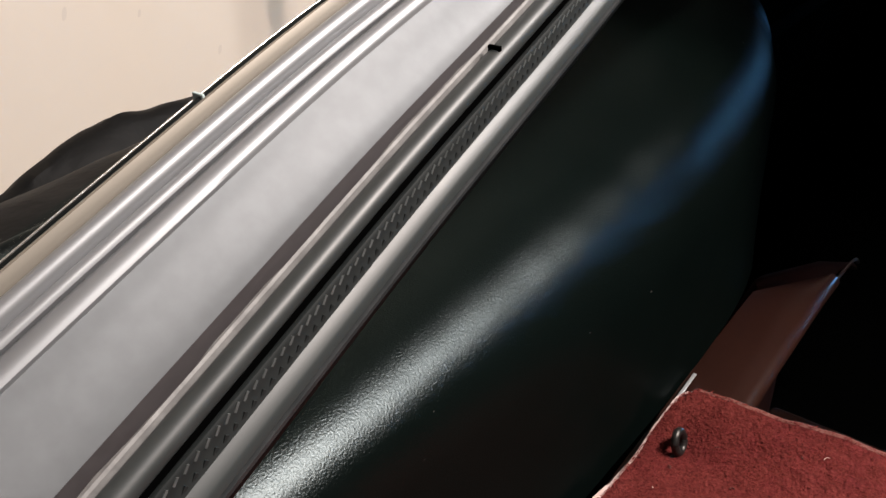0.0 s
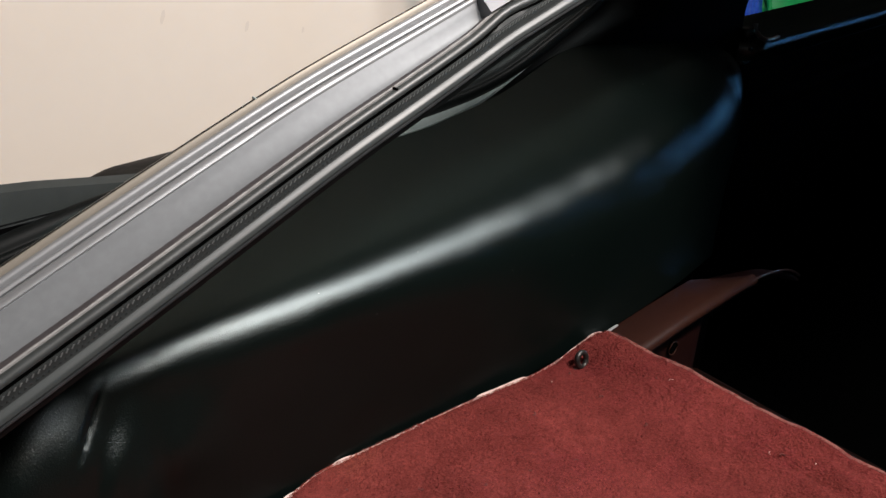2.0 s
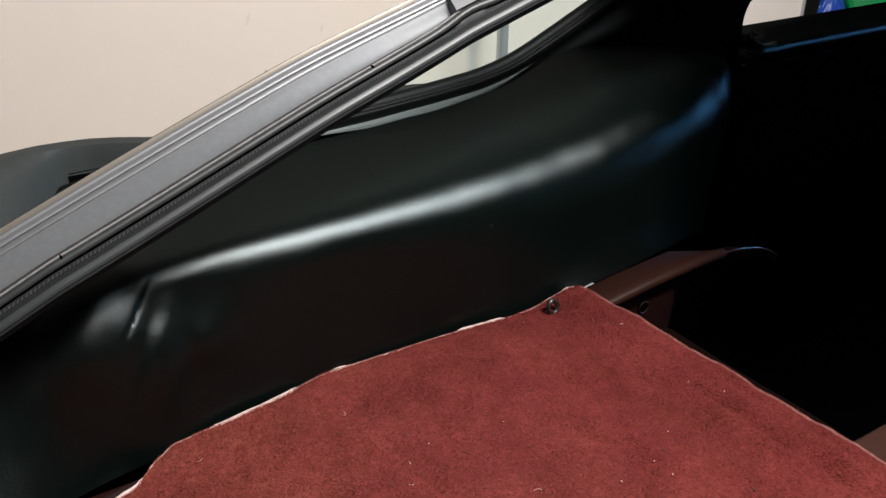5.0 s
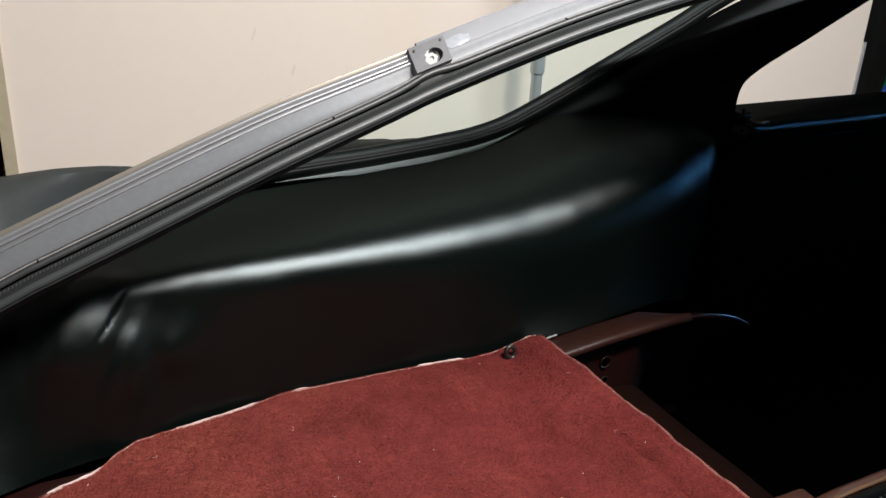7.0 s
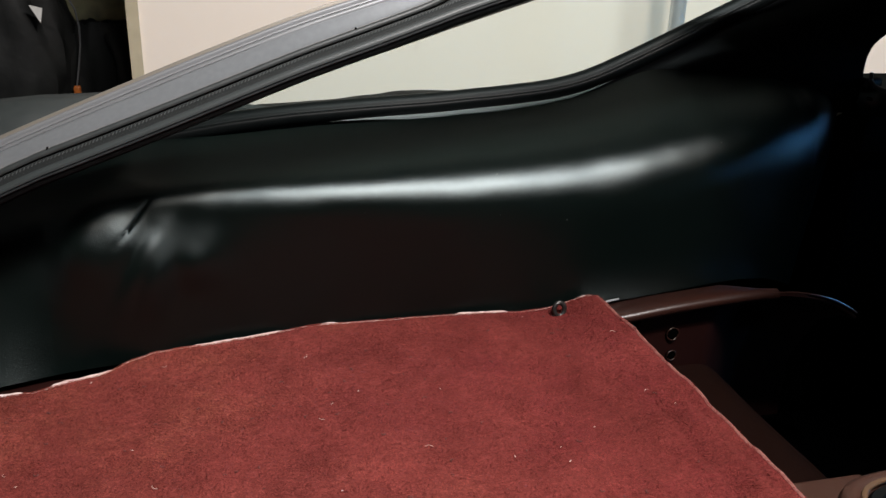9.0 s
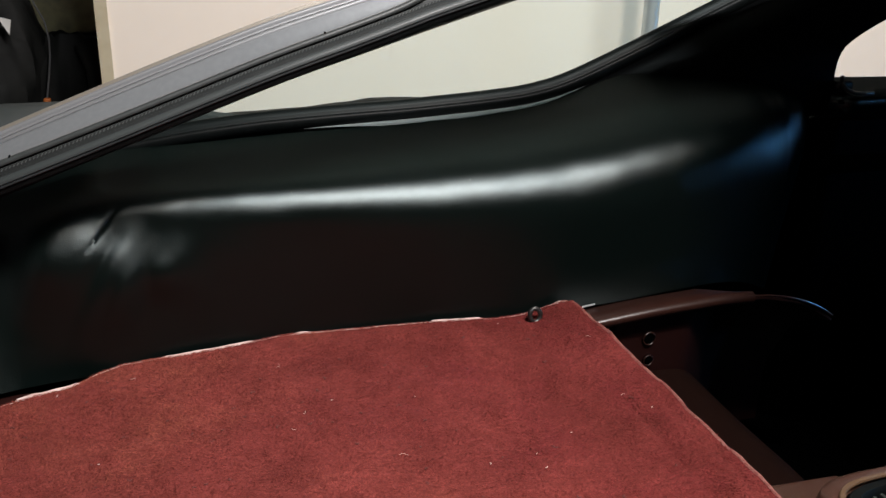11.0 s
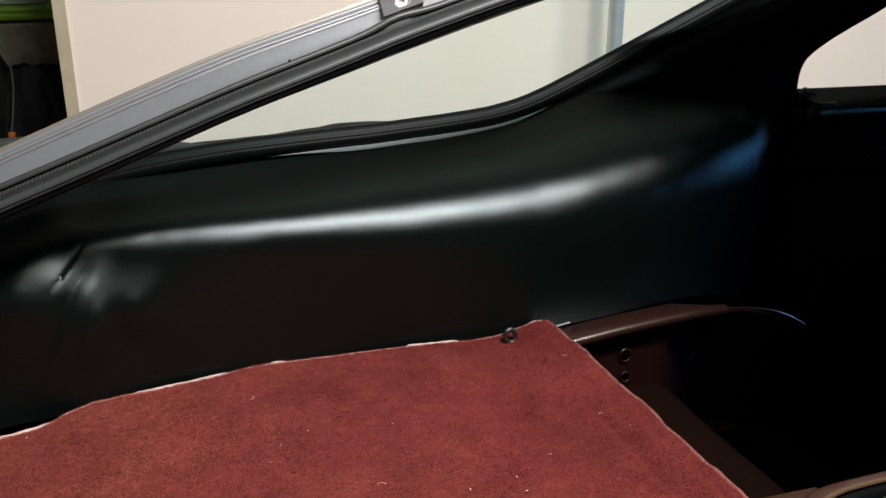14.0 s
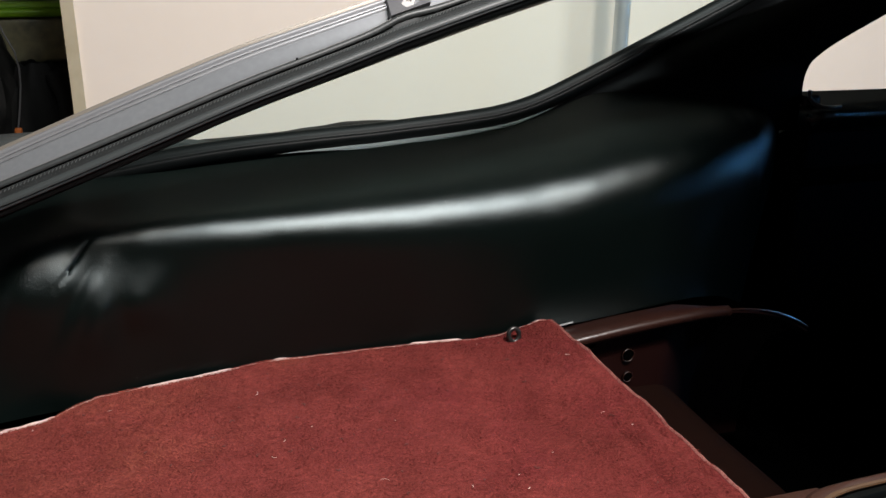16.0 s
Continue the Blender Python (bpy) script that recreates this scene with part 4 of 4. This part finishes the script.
def fibre_field(name, count, material, parent):
    """Short leaning tufts over the carpet, one triangle each, in one mesh."""
    rng = np.random.default_rng(5)
    x = rng.uniform(-0.15, 0.556, count)
    far = table(x, EDGE, 1, 0.004) - 0.001
    y = far - rng.uniform(0, 1, count) ** 1.25 * (far + 0.42)
    gx, gy = np.linspace(-0.16, 0.57, 147), np.linspace(-0.43, 0.23, 133)
    Z = np.array([[carpet_z(a, b) for b in gy] for a in gx])
    L = np.array([[(bumps(a, b, 14, 21.0), bumps(a, b, 14, 33.0), bumps(a, b, 45, 12.0)) for b in gy] for a in gx])
    fx, fy = (x - gx[0]) / (gx[1] - gx[0]), (y - gy[0]) / (gy[1] - gy[0])
    ix, iy = fx.astype(int), fy.astype(int)
    wx, wy = fx - ix, fy - iy
    z = Z[ix, iy] * (1 - wx) * (1 - wy) + Z[ix + 1, iy] * wx * (1 - wy) + Z[ix, iy + 1] * (1 - wx) * wy + Z[ix + 1, iy + 1] * wx * wy
    lean = L[ix, iy]
    tall = 0.0006 * (0.75 + 0.5 * rng.random(count)) * (1 + 0.5 * lean[:, 2])
    a = rng.uniform(0, math.pi, count)
    w = 0.0004 + 0.0004 * rng.random(count)
    V = np.empty((count, 3, 3))
    V[:, 0] = np.stack([x - w * np.cos(a), y - w * np.sin(a), z + 0.0001], 1)
    V[:, 1] = np.stack([x + w * np.cos(a), y + w * np.sin(a), z + 0.0001], 1)
    V[:, 2] = np.stack([x + 0.0020 * lean[:, 0] + rng.normal(0, 0.0010, count), y + 0.0020 * lean[:, 1] + rng.normal(0, 0.0010, count), z + tall], 1)
    me = bpy.data.meshes.new(name)
    me.vertices.add(count * 3)
    me.vertices.foreach_set("co", V.reshape(-1))
    me.loops.add(count * 3)
    me.loops.foreach_set("vertex_index", np.arange(count * 3))
    me.polygons.add(count)
    me.polygons.foreach_set("loop_start", np.arange(0, count * 3, 3))
    me.update(calc_edges=True)
    me.materials.append(material)
    ob = new(name, me)
    ob.parent = parent
    return tagged(ob, kind="stuff")


FIBRE = mat("red_fibre", (0.150, 0.0187, 0.0207), 0.9, spec=0.1, grain=[(4, 0.60, (0.128, 0.0170, 0.0250)), (9, 0.75, (0.088, 0.0130, 0.0129)), (15, 0.65, (0.225, 0.0435, 0.0377)), (38, 0.5, (0.090, 0.0144, 0.0129)), (75, 0.5, (0.235, 0.0435, 0.0368)), (110, 0.35, (0.090, 0.0135, 0.0115)), (260, 0.25, (0.075, 0.0124, 0.0104)), (600, 0.3, (0.21, 0.0461, 0.0350))], lit_rear=(0.335, 0.100, 0.057))
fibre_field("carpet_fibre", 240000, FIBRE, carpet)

# lint and grit caught in the carpet
LINT = mat("pale_lint", (0.50, 0.36, 0.32), 0.8, grain=[(300, 0.5, (0.36, 0.22, 0.18))])
rng = random.Random(11)
bits = []
for _ in range(30):
    x = rng.uniform(-0.10, 0.54)
    y = rng.uniform(-0.25, float(table(x, EDGE, 1)) - 0.015)
    z = carpet_z(x, y) + 0.0022
    a, l = rng.uniform(0, 6.28), rng.choice((0.0008, 0.0010, 0.0016, 0.003, 0.0045))
    pts = [(x + l * math.cos(a + 0.5 * t) * t, y + l * math.sin(a + 0.5 * t) * t, z + 0.0003) for t in (-1, -0.3, 0.4, 1)]
    bits.append(wire(pts, 0.00020 if l > 0.002 else 0.00042, 5))
v, f = join(*bits)
tagged(mesh_ob("lint", v, f, LINT, carpet), kind="stuff")

# dark red strands put in for the shade of small pits and creases
strands = []
for _ in range(110):
    x = rng.uniform(-0.12, 0.54)
    y = rng.uniform(-0.30, float(table(x, EDGE, 1)) - 0.012)
    a, l = rng.uniform(0, 6.28), rng.uniform(0.0010, 0.0034)
    strands.append(wire([(x + l * math.cos(a + 0.8 * t) * t, y + l * math.sin(a + 0.8 * t) * t, carpet_z(x, y) + 0.0004) for t in (-1, -0.3, 0.4, 1)], rng.uniform(0.0004, 0.0009), 5))
v, f = join(*strands)
CREASEDARK = mat("crease_dark_red", (0.095, 0.018, 0.014), 0.9, grain=[(300, 0.5, (0.06, 0.012, 0.009))])
tagged(mesh_ob("crease_shade", v, f, CREASEDARK, carpet), kind="stuff")

loop = thing("tie_loop", "small dark steel tie-down loop standing in the carpet", "loop", at=(0.502, 0.170, 0.652))
pts = [(0.502 + 0.0068 * math.cos(a), 0.1695 + 0.0022 * math.sin(a), 0.6640 + 0.0078 * math.sin(a)) for a in np.linspace(-math.pi / 2, 1.5 * math.pi, 34)]
v, f = wire(pts, 0.0030, 12)
mesh_ob("loop_wire", v, f, DARKSTEEL, loop)
v, f = box((0.020, 0.009, 0.0024), (0.502, 0.1675, 0.6550), 0.001)
mesh_ob("loop_base", v, f, DARKSTEEL, loop)

# ---------------------------------------------------------------- speaker box between the seats
spk = thing("speaker_box", "brown leathercloth covered console box with a round black grille", "console", at=(0.70, -0.33, 0.562))
v, f = box((0.102, 0.275, 0.090), (0.613, -0.3225, 0.6065), 0.005, 3)
mesh_ob("base", v, f, TAN, spk)


def square_ring(profile, hx, hy, m, close=False, n=64, e=0.4):
    """Rows of (offset, z) swept round a square with well rounded corners."""
    verts, faces = [], []
    for off, z in profile:
        for k in range(n):
            a = 2 * math.pi * k / n
            c, q = math.cos(a), math.sin(a)
            verts.append(m @ Vector(((hx + off) * math.copysign(abs(c) ** e, c), (hy + off) * math.copysign(abs(q) ** e, q), z)))
    count = len(profile)
    for i in range(count if close else count - 1):
        for k in range(n):
            l, j = (k + 1) % n, (i + 1) % count
            faces.append((i * n + k, i * n + l, j * n + l, j * n + k))
    if not close:
        faces += [tuple(range(n)), tuple((count - 1) * n + k for k in range(n))]
    return verts, faces


pad = Matrix.Translation((0.707, -0.334, 0.0)) @ Matrix.Rotation(radians(-1.5), 4, "Y")
z0 = 0.700
v, f = square_ring([(-0.002, z0 - 0.125), (0.0, z0 - 0.030), (0.0005, z0 - 0.010), (-0.0015, z0 - 0.003), (-0.006, z0), (-0.012, z0 - 0.001), (-0.016, z0 - 0.006), (-0.016, z0 - 0.125)], 0.117, 0.096, pad, close=True)
mesh_ob("padded_top", v, f, TAN, spk, "brown padded surround")
PIPING = mat("tan_piping", (0.085, 0.047, 0.024), 0.45, grain=[(40, 0.5, (0.060, 0.033, 0.017))])
v, f = square_ring([(-0.0145 + 0.0022 * math.cos(a), z0 - 0.0005 + 0.0022 * math.sin(a)) for a in np.linspace(0, 2 * math.pi, 9)[:-1]], 0.117, 0.096, pad, close=True)
mesh_ob("piping", v, f, PIPING, spk, "pale tan piping")
v, f = square_ring([(0.0, z0 - 0.020), (0.0, z0 - 0.004), (-0.002, z0 - 0.001), (-0.008, z0 - 0.001), (-0.010, z0 - 0.004), (-0.010, z0 - 0.020)], 0.100, 0.079, pad, close=True)
mesh_ob("grille_rim", v, f, RUBBER, spk, "black plastic grille rim")
v, f = square_ring([(0.0, z0 - 0.020), (0.0, z0 - 0.016)], 0.099, 0.078, pad)
mesh_ob("grille_back", v, f, HOLE, spk)
GRILLE = mat("grille_plastic", (0.022, 0.028, 0.025), 0.4, grain=[(60, 0.5, (0.014, 0.018, 0.016))])
for k in range(-10, 11):
    x = k * 0.0082
    half = 0.067 * (1 - abs(x / 0.090) ** 5) ** 0.2
    v, f = box((0.0036, 2 * half, 0.008), (x, 0, z0 - 0.008), 0.0012)
    mesh_ob("slat", [pad @ Vector(p) for p in v], f, GRILLE, spk)

# ---------------------------------------------------------------- cover lying on the rear wing
cover = thing("wing_cover", "rumpled black cloth cover lying on the rear wing", "cover", at=(0.3, 0.5, 0.83))
K = []
TOP = [(0.13, 0.838), (0.16, 0.852), (0.22, 0.855), (0.30, 0.860), (0.36, 0.868), (0.42, 0.868), (0.52, 0.862), (0.62, 0.850)]
for x in np.arange(0.13, 0.63, 0.008):
    t = float(table(x, TOP, 1, 0.012)) + 0.0015 * bumps(x, 0.3, 28, 3.3)
    K.append([(x, 0.49 + 0.05 * math.cos(a) + 0.002 * bumps(x, a, 8, 1.0), 0.822 + (t - 0.822) * max(0, math.sin(a)) ** 0.6 + 0.001 * bumps(x, a, 15, 6.0)) for a in np.linspace(math.pi, 0, 17)])
v, f = sheet(K, 0.003)
mesh_ob("cover_cloth", v, f, SACKING, cover)

# ---------------------------------------------------------------- sack between the wing and the wall
gap_sack = thing("filled_sack", "filled black plastic sack standing between car and wall", "sack", at=(0.45, 0.725, 0))
TOP2 = [(0.10, 0.60), (0.16, 0.705), (0.20, 0.735), (0.27, 0.757), (0.33, 0.764), (0.365, 0.778), (0.42, 0.797), (0.465, 0.802), (0.54, 0.796), (0.62, 0.785), (0.72, 0.74), (0.78, 0.60)]
K = []
for x in np.arange(0.10, 0.785, 0.009):
    t = float(table(x, TOP2, 1, 0.010)) + 0.003 * bumps(x, 0.3, 28, 3.3)
    K.append([(x, 0.722 + 0.068 * math.cos(a) + 0.006 * bumps(x, a, 14, 1.0), t * max(0, math.sin(a)) ** 0.35 + 0.003 * bumps(x, a, 30, 6.0) * math.sin(a)) for a in np.linspace(math.pi, 0, 29)])
v, f = sheet(K, 0.003)
mesh_ob("sack_skin", v, f, SACKING, gap_sack)

# ---------------------------------------------------------------- stored things behind the wall's rear end
shelf = thing("storage_shelf", "dark wooden storage shelf filled with boxes and clothes", "shelf", at=(-0.45, 1.95, 0))
for z in (0.33, 0.775):
    v, f = box((0.95, 0.42, 0.022), (-0.45, 1.95, z), 0.002)
    mesh_ob("board", v, f, CLOTH, shelf, smooth=False)
for x in (-0.92, 0.02):
    for y in (1.76, 2.14):
        v, f = box((0.035, 0.035, 1.6), (x, y, 0.80), 0.002)
        mesh_ob("upright", v, f, CLOTH, shelf, smooth=False)

tub = thing("storage_tub", "cloudy plastic storage tub with a lime green lid", "storage box", at=(-0.30, 1.93, 0.786))
v, f = box((0.40, 0.30, 0.115), (-0.30, 1.93, 0.846), 0.012, 3)
mesh_ob("tub_body", v, f, CLEARBOX, tub)
v, f = join(box((0.43, 0.33, 0.020), (-0.30, 1.93, 0.914), 0.007, 3), box((0.42, 0.32, 0.018), (-0.30, 1.93, 0.929), 0.008, 3))
mesh_ob("lid", v, f, LIME, tub, "lime green clip-on lid")
tin = thing("white_carton", "white carton lying on the lid of the tub", "box", at=(-0.28, 1.93, 0.938))
v, f = box((0.30, 0.20, 0.07), (-0.28, 1.93, 0.975), 0.004)
mesh_ob("carton_body", v, f, WHITEP, tin)


def cloth_lump(name, cx, cy, z0, z1, rx, ry, seed, material, label, category):
    """A hanging or slumped mass of cloth with folds."""
    ob = thing(name, label, category, at=(cx, cy, z0))
    rows = []
    for u in np.linspace(0, 1, 34):
        z = z0 + (z1 - z0) * u
        swell = (math.sin(math.pi * min(1, 0.12 + u * 0.88)) ** 0.35) if u < 0.97 else 0.35
        row = []
        for k in range(72):
            a = 2 * math.pi * k / 71
            r = swell * (1 + 0.10 * noise.noise((math.cos(a) * 1.6 + seed, math.sin(a) * 1.6, z * 3)) + 0.13 * noise.noise((math.cos(a) * 6 + seed, math.sin(a) * 6, z * 7 + seed)) + 0.018 * noise.noise((math.cos(a) * 15 + seed, math.sin(a) * 15, z * 22)))
            row.append((cx + rx * r * math.cos(a), cy + ry * r * math.sin(a), z + 0.01 * noise.noise((a * 2, z * 9, seed))))
        rows.append(row)
    v, f = sheet(rows, 0.004)
    mesh_ob(name + "_cloth", v, f, material, ob)
    return ob


carton = thing("cardboard_box", "brown cardboard box on the lower shelf board", "box", at=(-0.36, 1.90, 0.341))
v, f = box((0.50, 0.32, 0.22), (-0.36, 1.90, 0.452), 0.003)
mesh_ob("carton_body", v, f, CARDBOARD, carton)
v, f = box((0.50, 0.05, 0.002), (-0.36, 1.80, 0.5635), 0.0005)
mesh_ob("tape", v, f, WHITEP, carton)
cloth_lump("black_bag", -0.22, 1.86, 0.563, 0.765, 0.20, 0.13, 4.0, CLOTH, "slumped black cloth bag on the cardboard box", "bag")
coat = cloth_lump("coat", -0.17, 1.655, 0.42, 0.805, 0.115, 0.055, 12.0, CLOTH, "black folded coat hanging from the shelf beside the wall", "coat")
v, f = wire([(-0.115, 1.60, 0.79), (-0.098, 1.585, 0.74), (-0.092, 1.58, 0.66), (-0.098, 1.575, 0.58), (-0.11, 1.575, 0.50)], 0.030, 16)
mesh_ob("sleeve", [(p[0] + 0.006 * bumps(p[2], p[0], 30, 2.0), p[1] + 0.008 * bumps(p[2], p[1], 24, 5.0), p[2]) for p in v], f, CLOTH, coat)
jacket = cloth_lump("jacket", -0.46, 1.64, 0.45, 1.04, 0.25, 0.10, 9.0, CLOTH, "black padded jacket hanging from the shelf", "jacket")
v, f = [(-0.292, 1.530, 0.862), (-0.264, 1.530, 0.855), (-0.271, 1.530, 0.822), (-0.292, 1.536, 0.862), (-0.264, 1.536, 0.855), (-0.271, 1.536, 0.822)], [(0, 1, 2), (5, 4, 3), (0, 1, 4, 3), (1, 2, 5, 4), (2, 0, 3, 5)]
mesh_ob("label_tag", v, f, WHITEP, jacket, "small white sewn tag")
cable = thing("hanging_cable", "thin grey cable hanging in front of the shelf", "cable", at=(-0.23, 1.60, 0.6))
v, f = wire([(-0.225, 1.585, 0.909), (-0.218, 1.585, 0.884), (-0.201, 1.585, 0.845), (-0.196, 1.585, 0.805), (-0.198, 1.585, 0.765), (-0.207, 1.585, 0.711), (-0.217, 1.585, 0.663)], 0.0022, 8)
mesh_ob("cable_cord", v, f, GREYCORD, cable)
ORANGE = mat("orange_plastic", (0.42, 0.12, 0.02), 0.45, grain=[(60, 0.4, (0.30, 0.08, 0.015))])
v, f = box((0.017, 0.014, 0.026), (-0.217, 1.585, 0.651), 0.004, 3)
mesh_ob("plug", v, f, ORANGE, cable, "orange plastic plug")

# ---------------------------------------------------------------- stored things past the wall's front end
cloth_lump("black_sack", 2.80, 1.74, 0.0, 1.35, 0.38, 0.14, 2.5, SACKING, "tall black plastic sack standing beside the wall", "sack")
plank = thing("timber_plank", "red-brown timber plank standing behind the watering can", "plank", at=(3.732, 2.06, 0))
v, f = box((0.075, 0.03, 1.5), (3.732, 2.06, 0.75), 0.003)
mesh_ob("plank_board", v, f, BRICKRED, plank)
can = thing("watering_can", "green plastic watering can with a short spout", "watering can", at=(3.575, 1.80, 0.0))
v, f = lathe([(0.17, 0.0), (0.19, 0.01), (0.20, 0.20), (0.212, 0.36), (0.219, 0.375), (0.219, 0.39), (0.211, 0.40), (0.207, 0.46), (0.188, 0.530), (0.15, 0.582), (0.09, 0.615), (0.02, 0.627), (0.0005, 0.628)], (3.575, 1.80, 0.0), 40)
mesh_ob("can_body", v, f, GREEN, can)
v, f = lathe([(0.05, 0.0), (0.042, 0.05), (0.025, 0.10), (0.012, 0.13), (0.0005, 0.132)], (3.475, 1.79, 0.540), 24, Matrix.Rotation(radians(-8), 4, "Y"))
mesh_ob("spout", v, f, GREEN, can)
v, f = wire([(3.20 + 0.17 * math.cos(a), 1.66 + 0.05 * math.sin(a), 0.40 + 0.185 * math.sin(a)) for a in np.linspace(-0.6, 2.2, 24)], 0.010, 8)
mesh_ob("handle", v, f, GREEN, can, "curved green carrying handle")
cloth_lump("blue_bag", 3.32, 1.74, 0.0, 0.505, 0.105, 0.06, 6.0, BLUE, "crumpled shiny blue plastic bag beside the watering can", "bag")
locker = thing("steel_cabinet", "dark maroon cabinet standing behind the watering can", "cabinet", at=(4.40, 2.62, 0))
v, f = box((1.20, 0.50, 1.6), (4.40, 2.62, 0.80), 0.006)
mesh_ob("cabinet_body", v, f, MAROON, locker)

# ---------------------------------------------------------------- scuffs on the wall
SCUFF = mat("scuff_grey", (0.71, 0.63, 0.55), 0.8, grain=[(90, 0.7, (0.70, 0.615, 0.535))])
wall_mark = thing("wall_scuff", "small grey scuffs on the cream wall", "scuff", kind="structure")
for x, z, h, w in ((0.555, 0.807, 0.026, 0.004), (0.467, 0.89, 0.030, 0.003), (0.849, 0.743, 0.012, 0.003), (0.723, 0.767, 0.020, 0.004), (0.998, 0.652, 0.016, 0.004)):
    ring = [(x + w * math.cos(a) * (1 + 0.4 * bumps(a, x, 2, 5.0)) + 0.3 * h * math.sin(a) * 0.5, WALL_Y - 0.00015, z + h / 2 * math.sin(a)) for a in np.linspace(0, 2 * math.pi, 14)[:-1]]
    back = [(a, WALL_Y + 0.002, c) for a, b, c in ring]
    n = len(ring)
    mesh_ob("scuff", ring + back, [tuple(range(n))] + [(k, (k + 1) % n, n + (k + 1) % n, n + k) for k in range(n)], SCUFF, wall_mark, smooth=False)
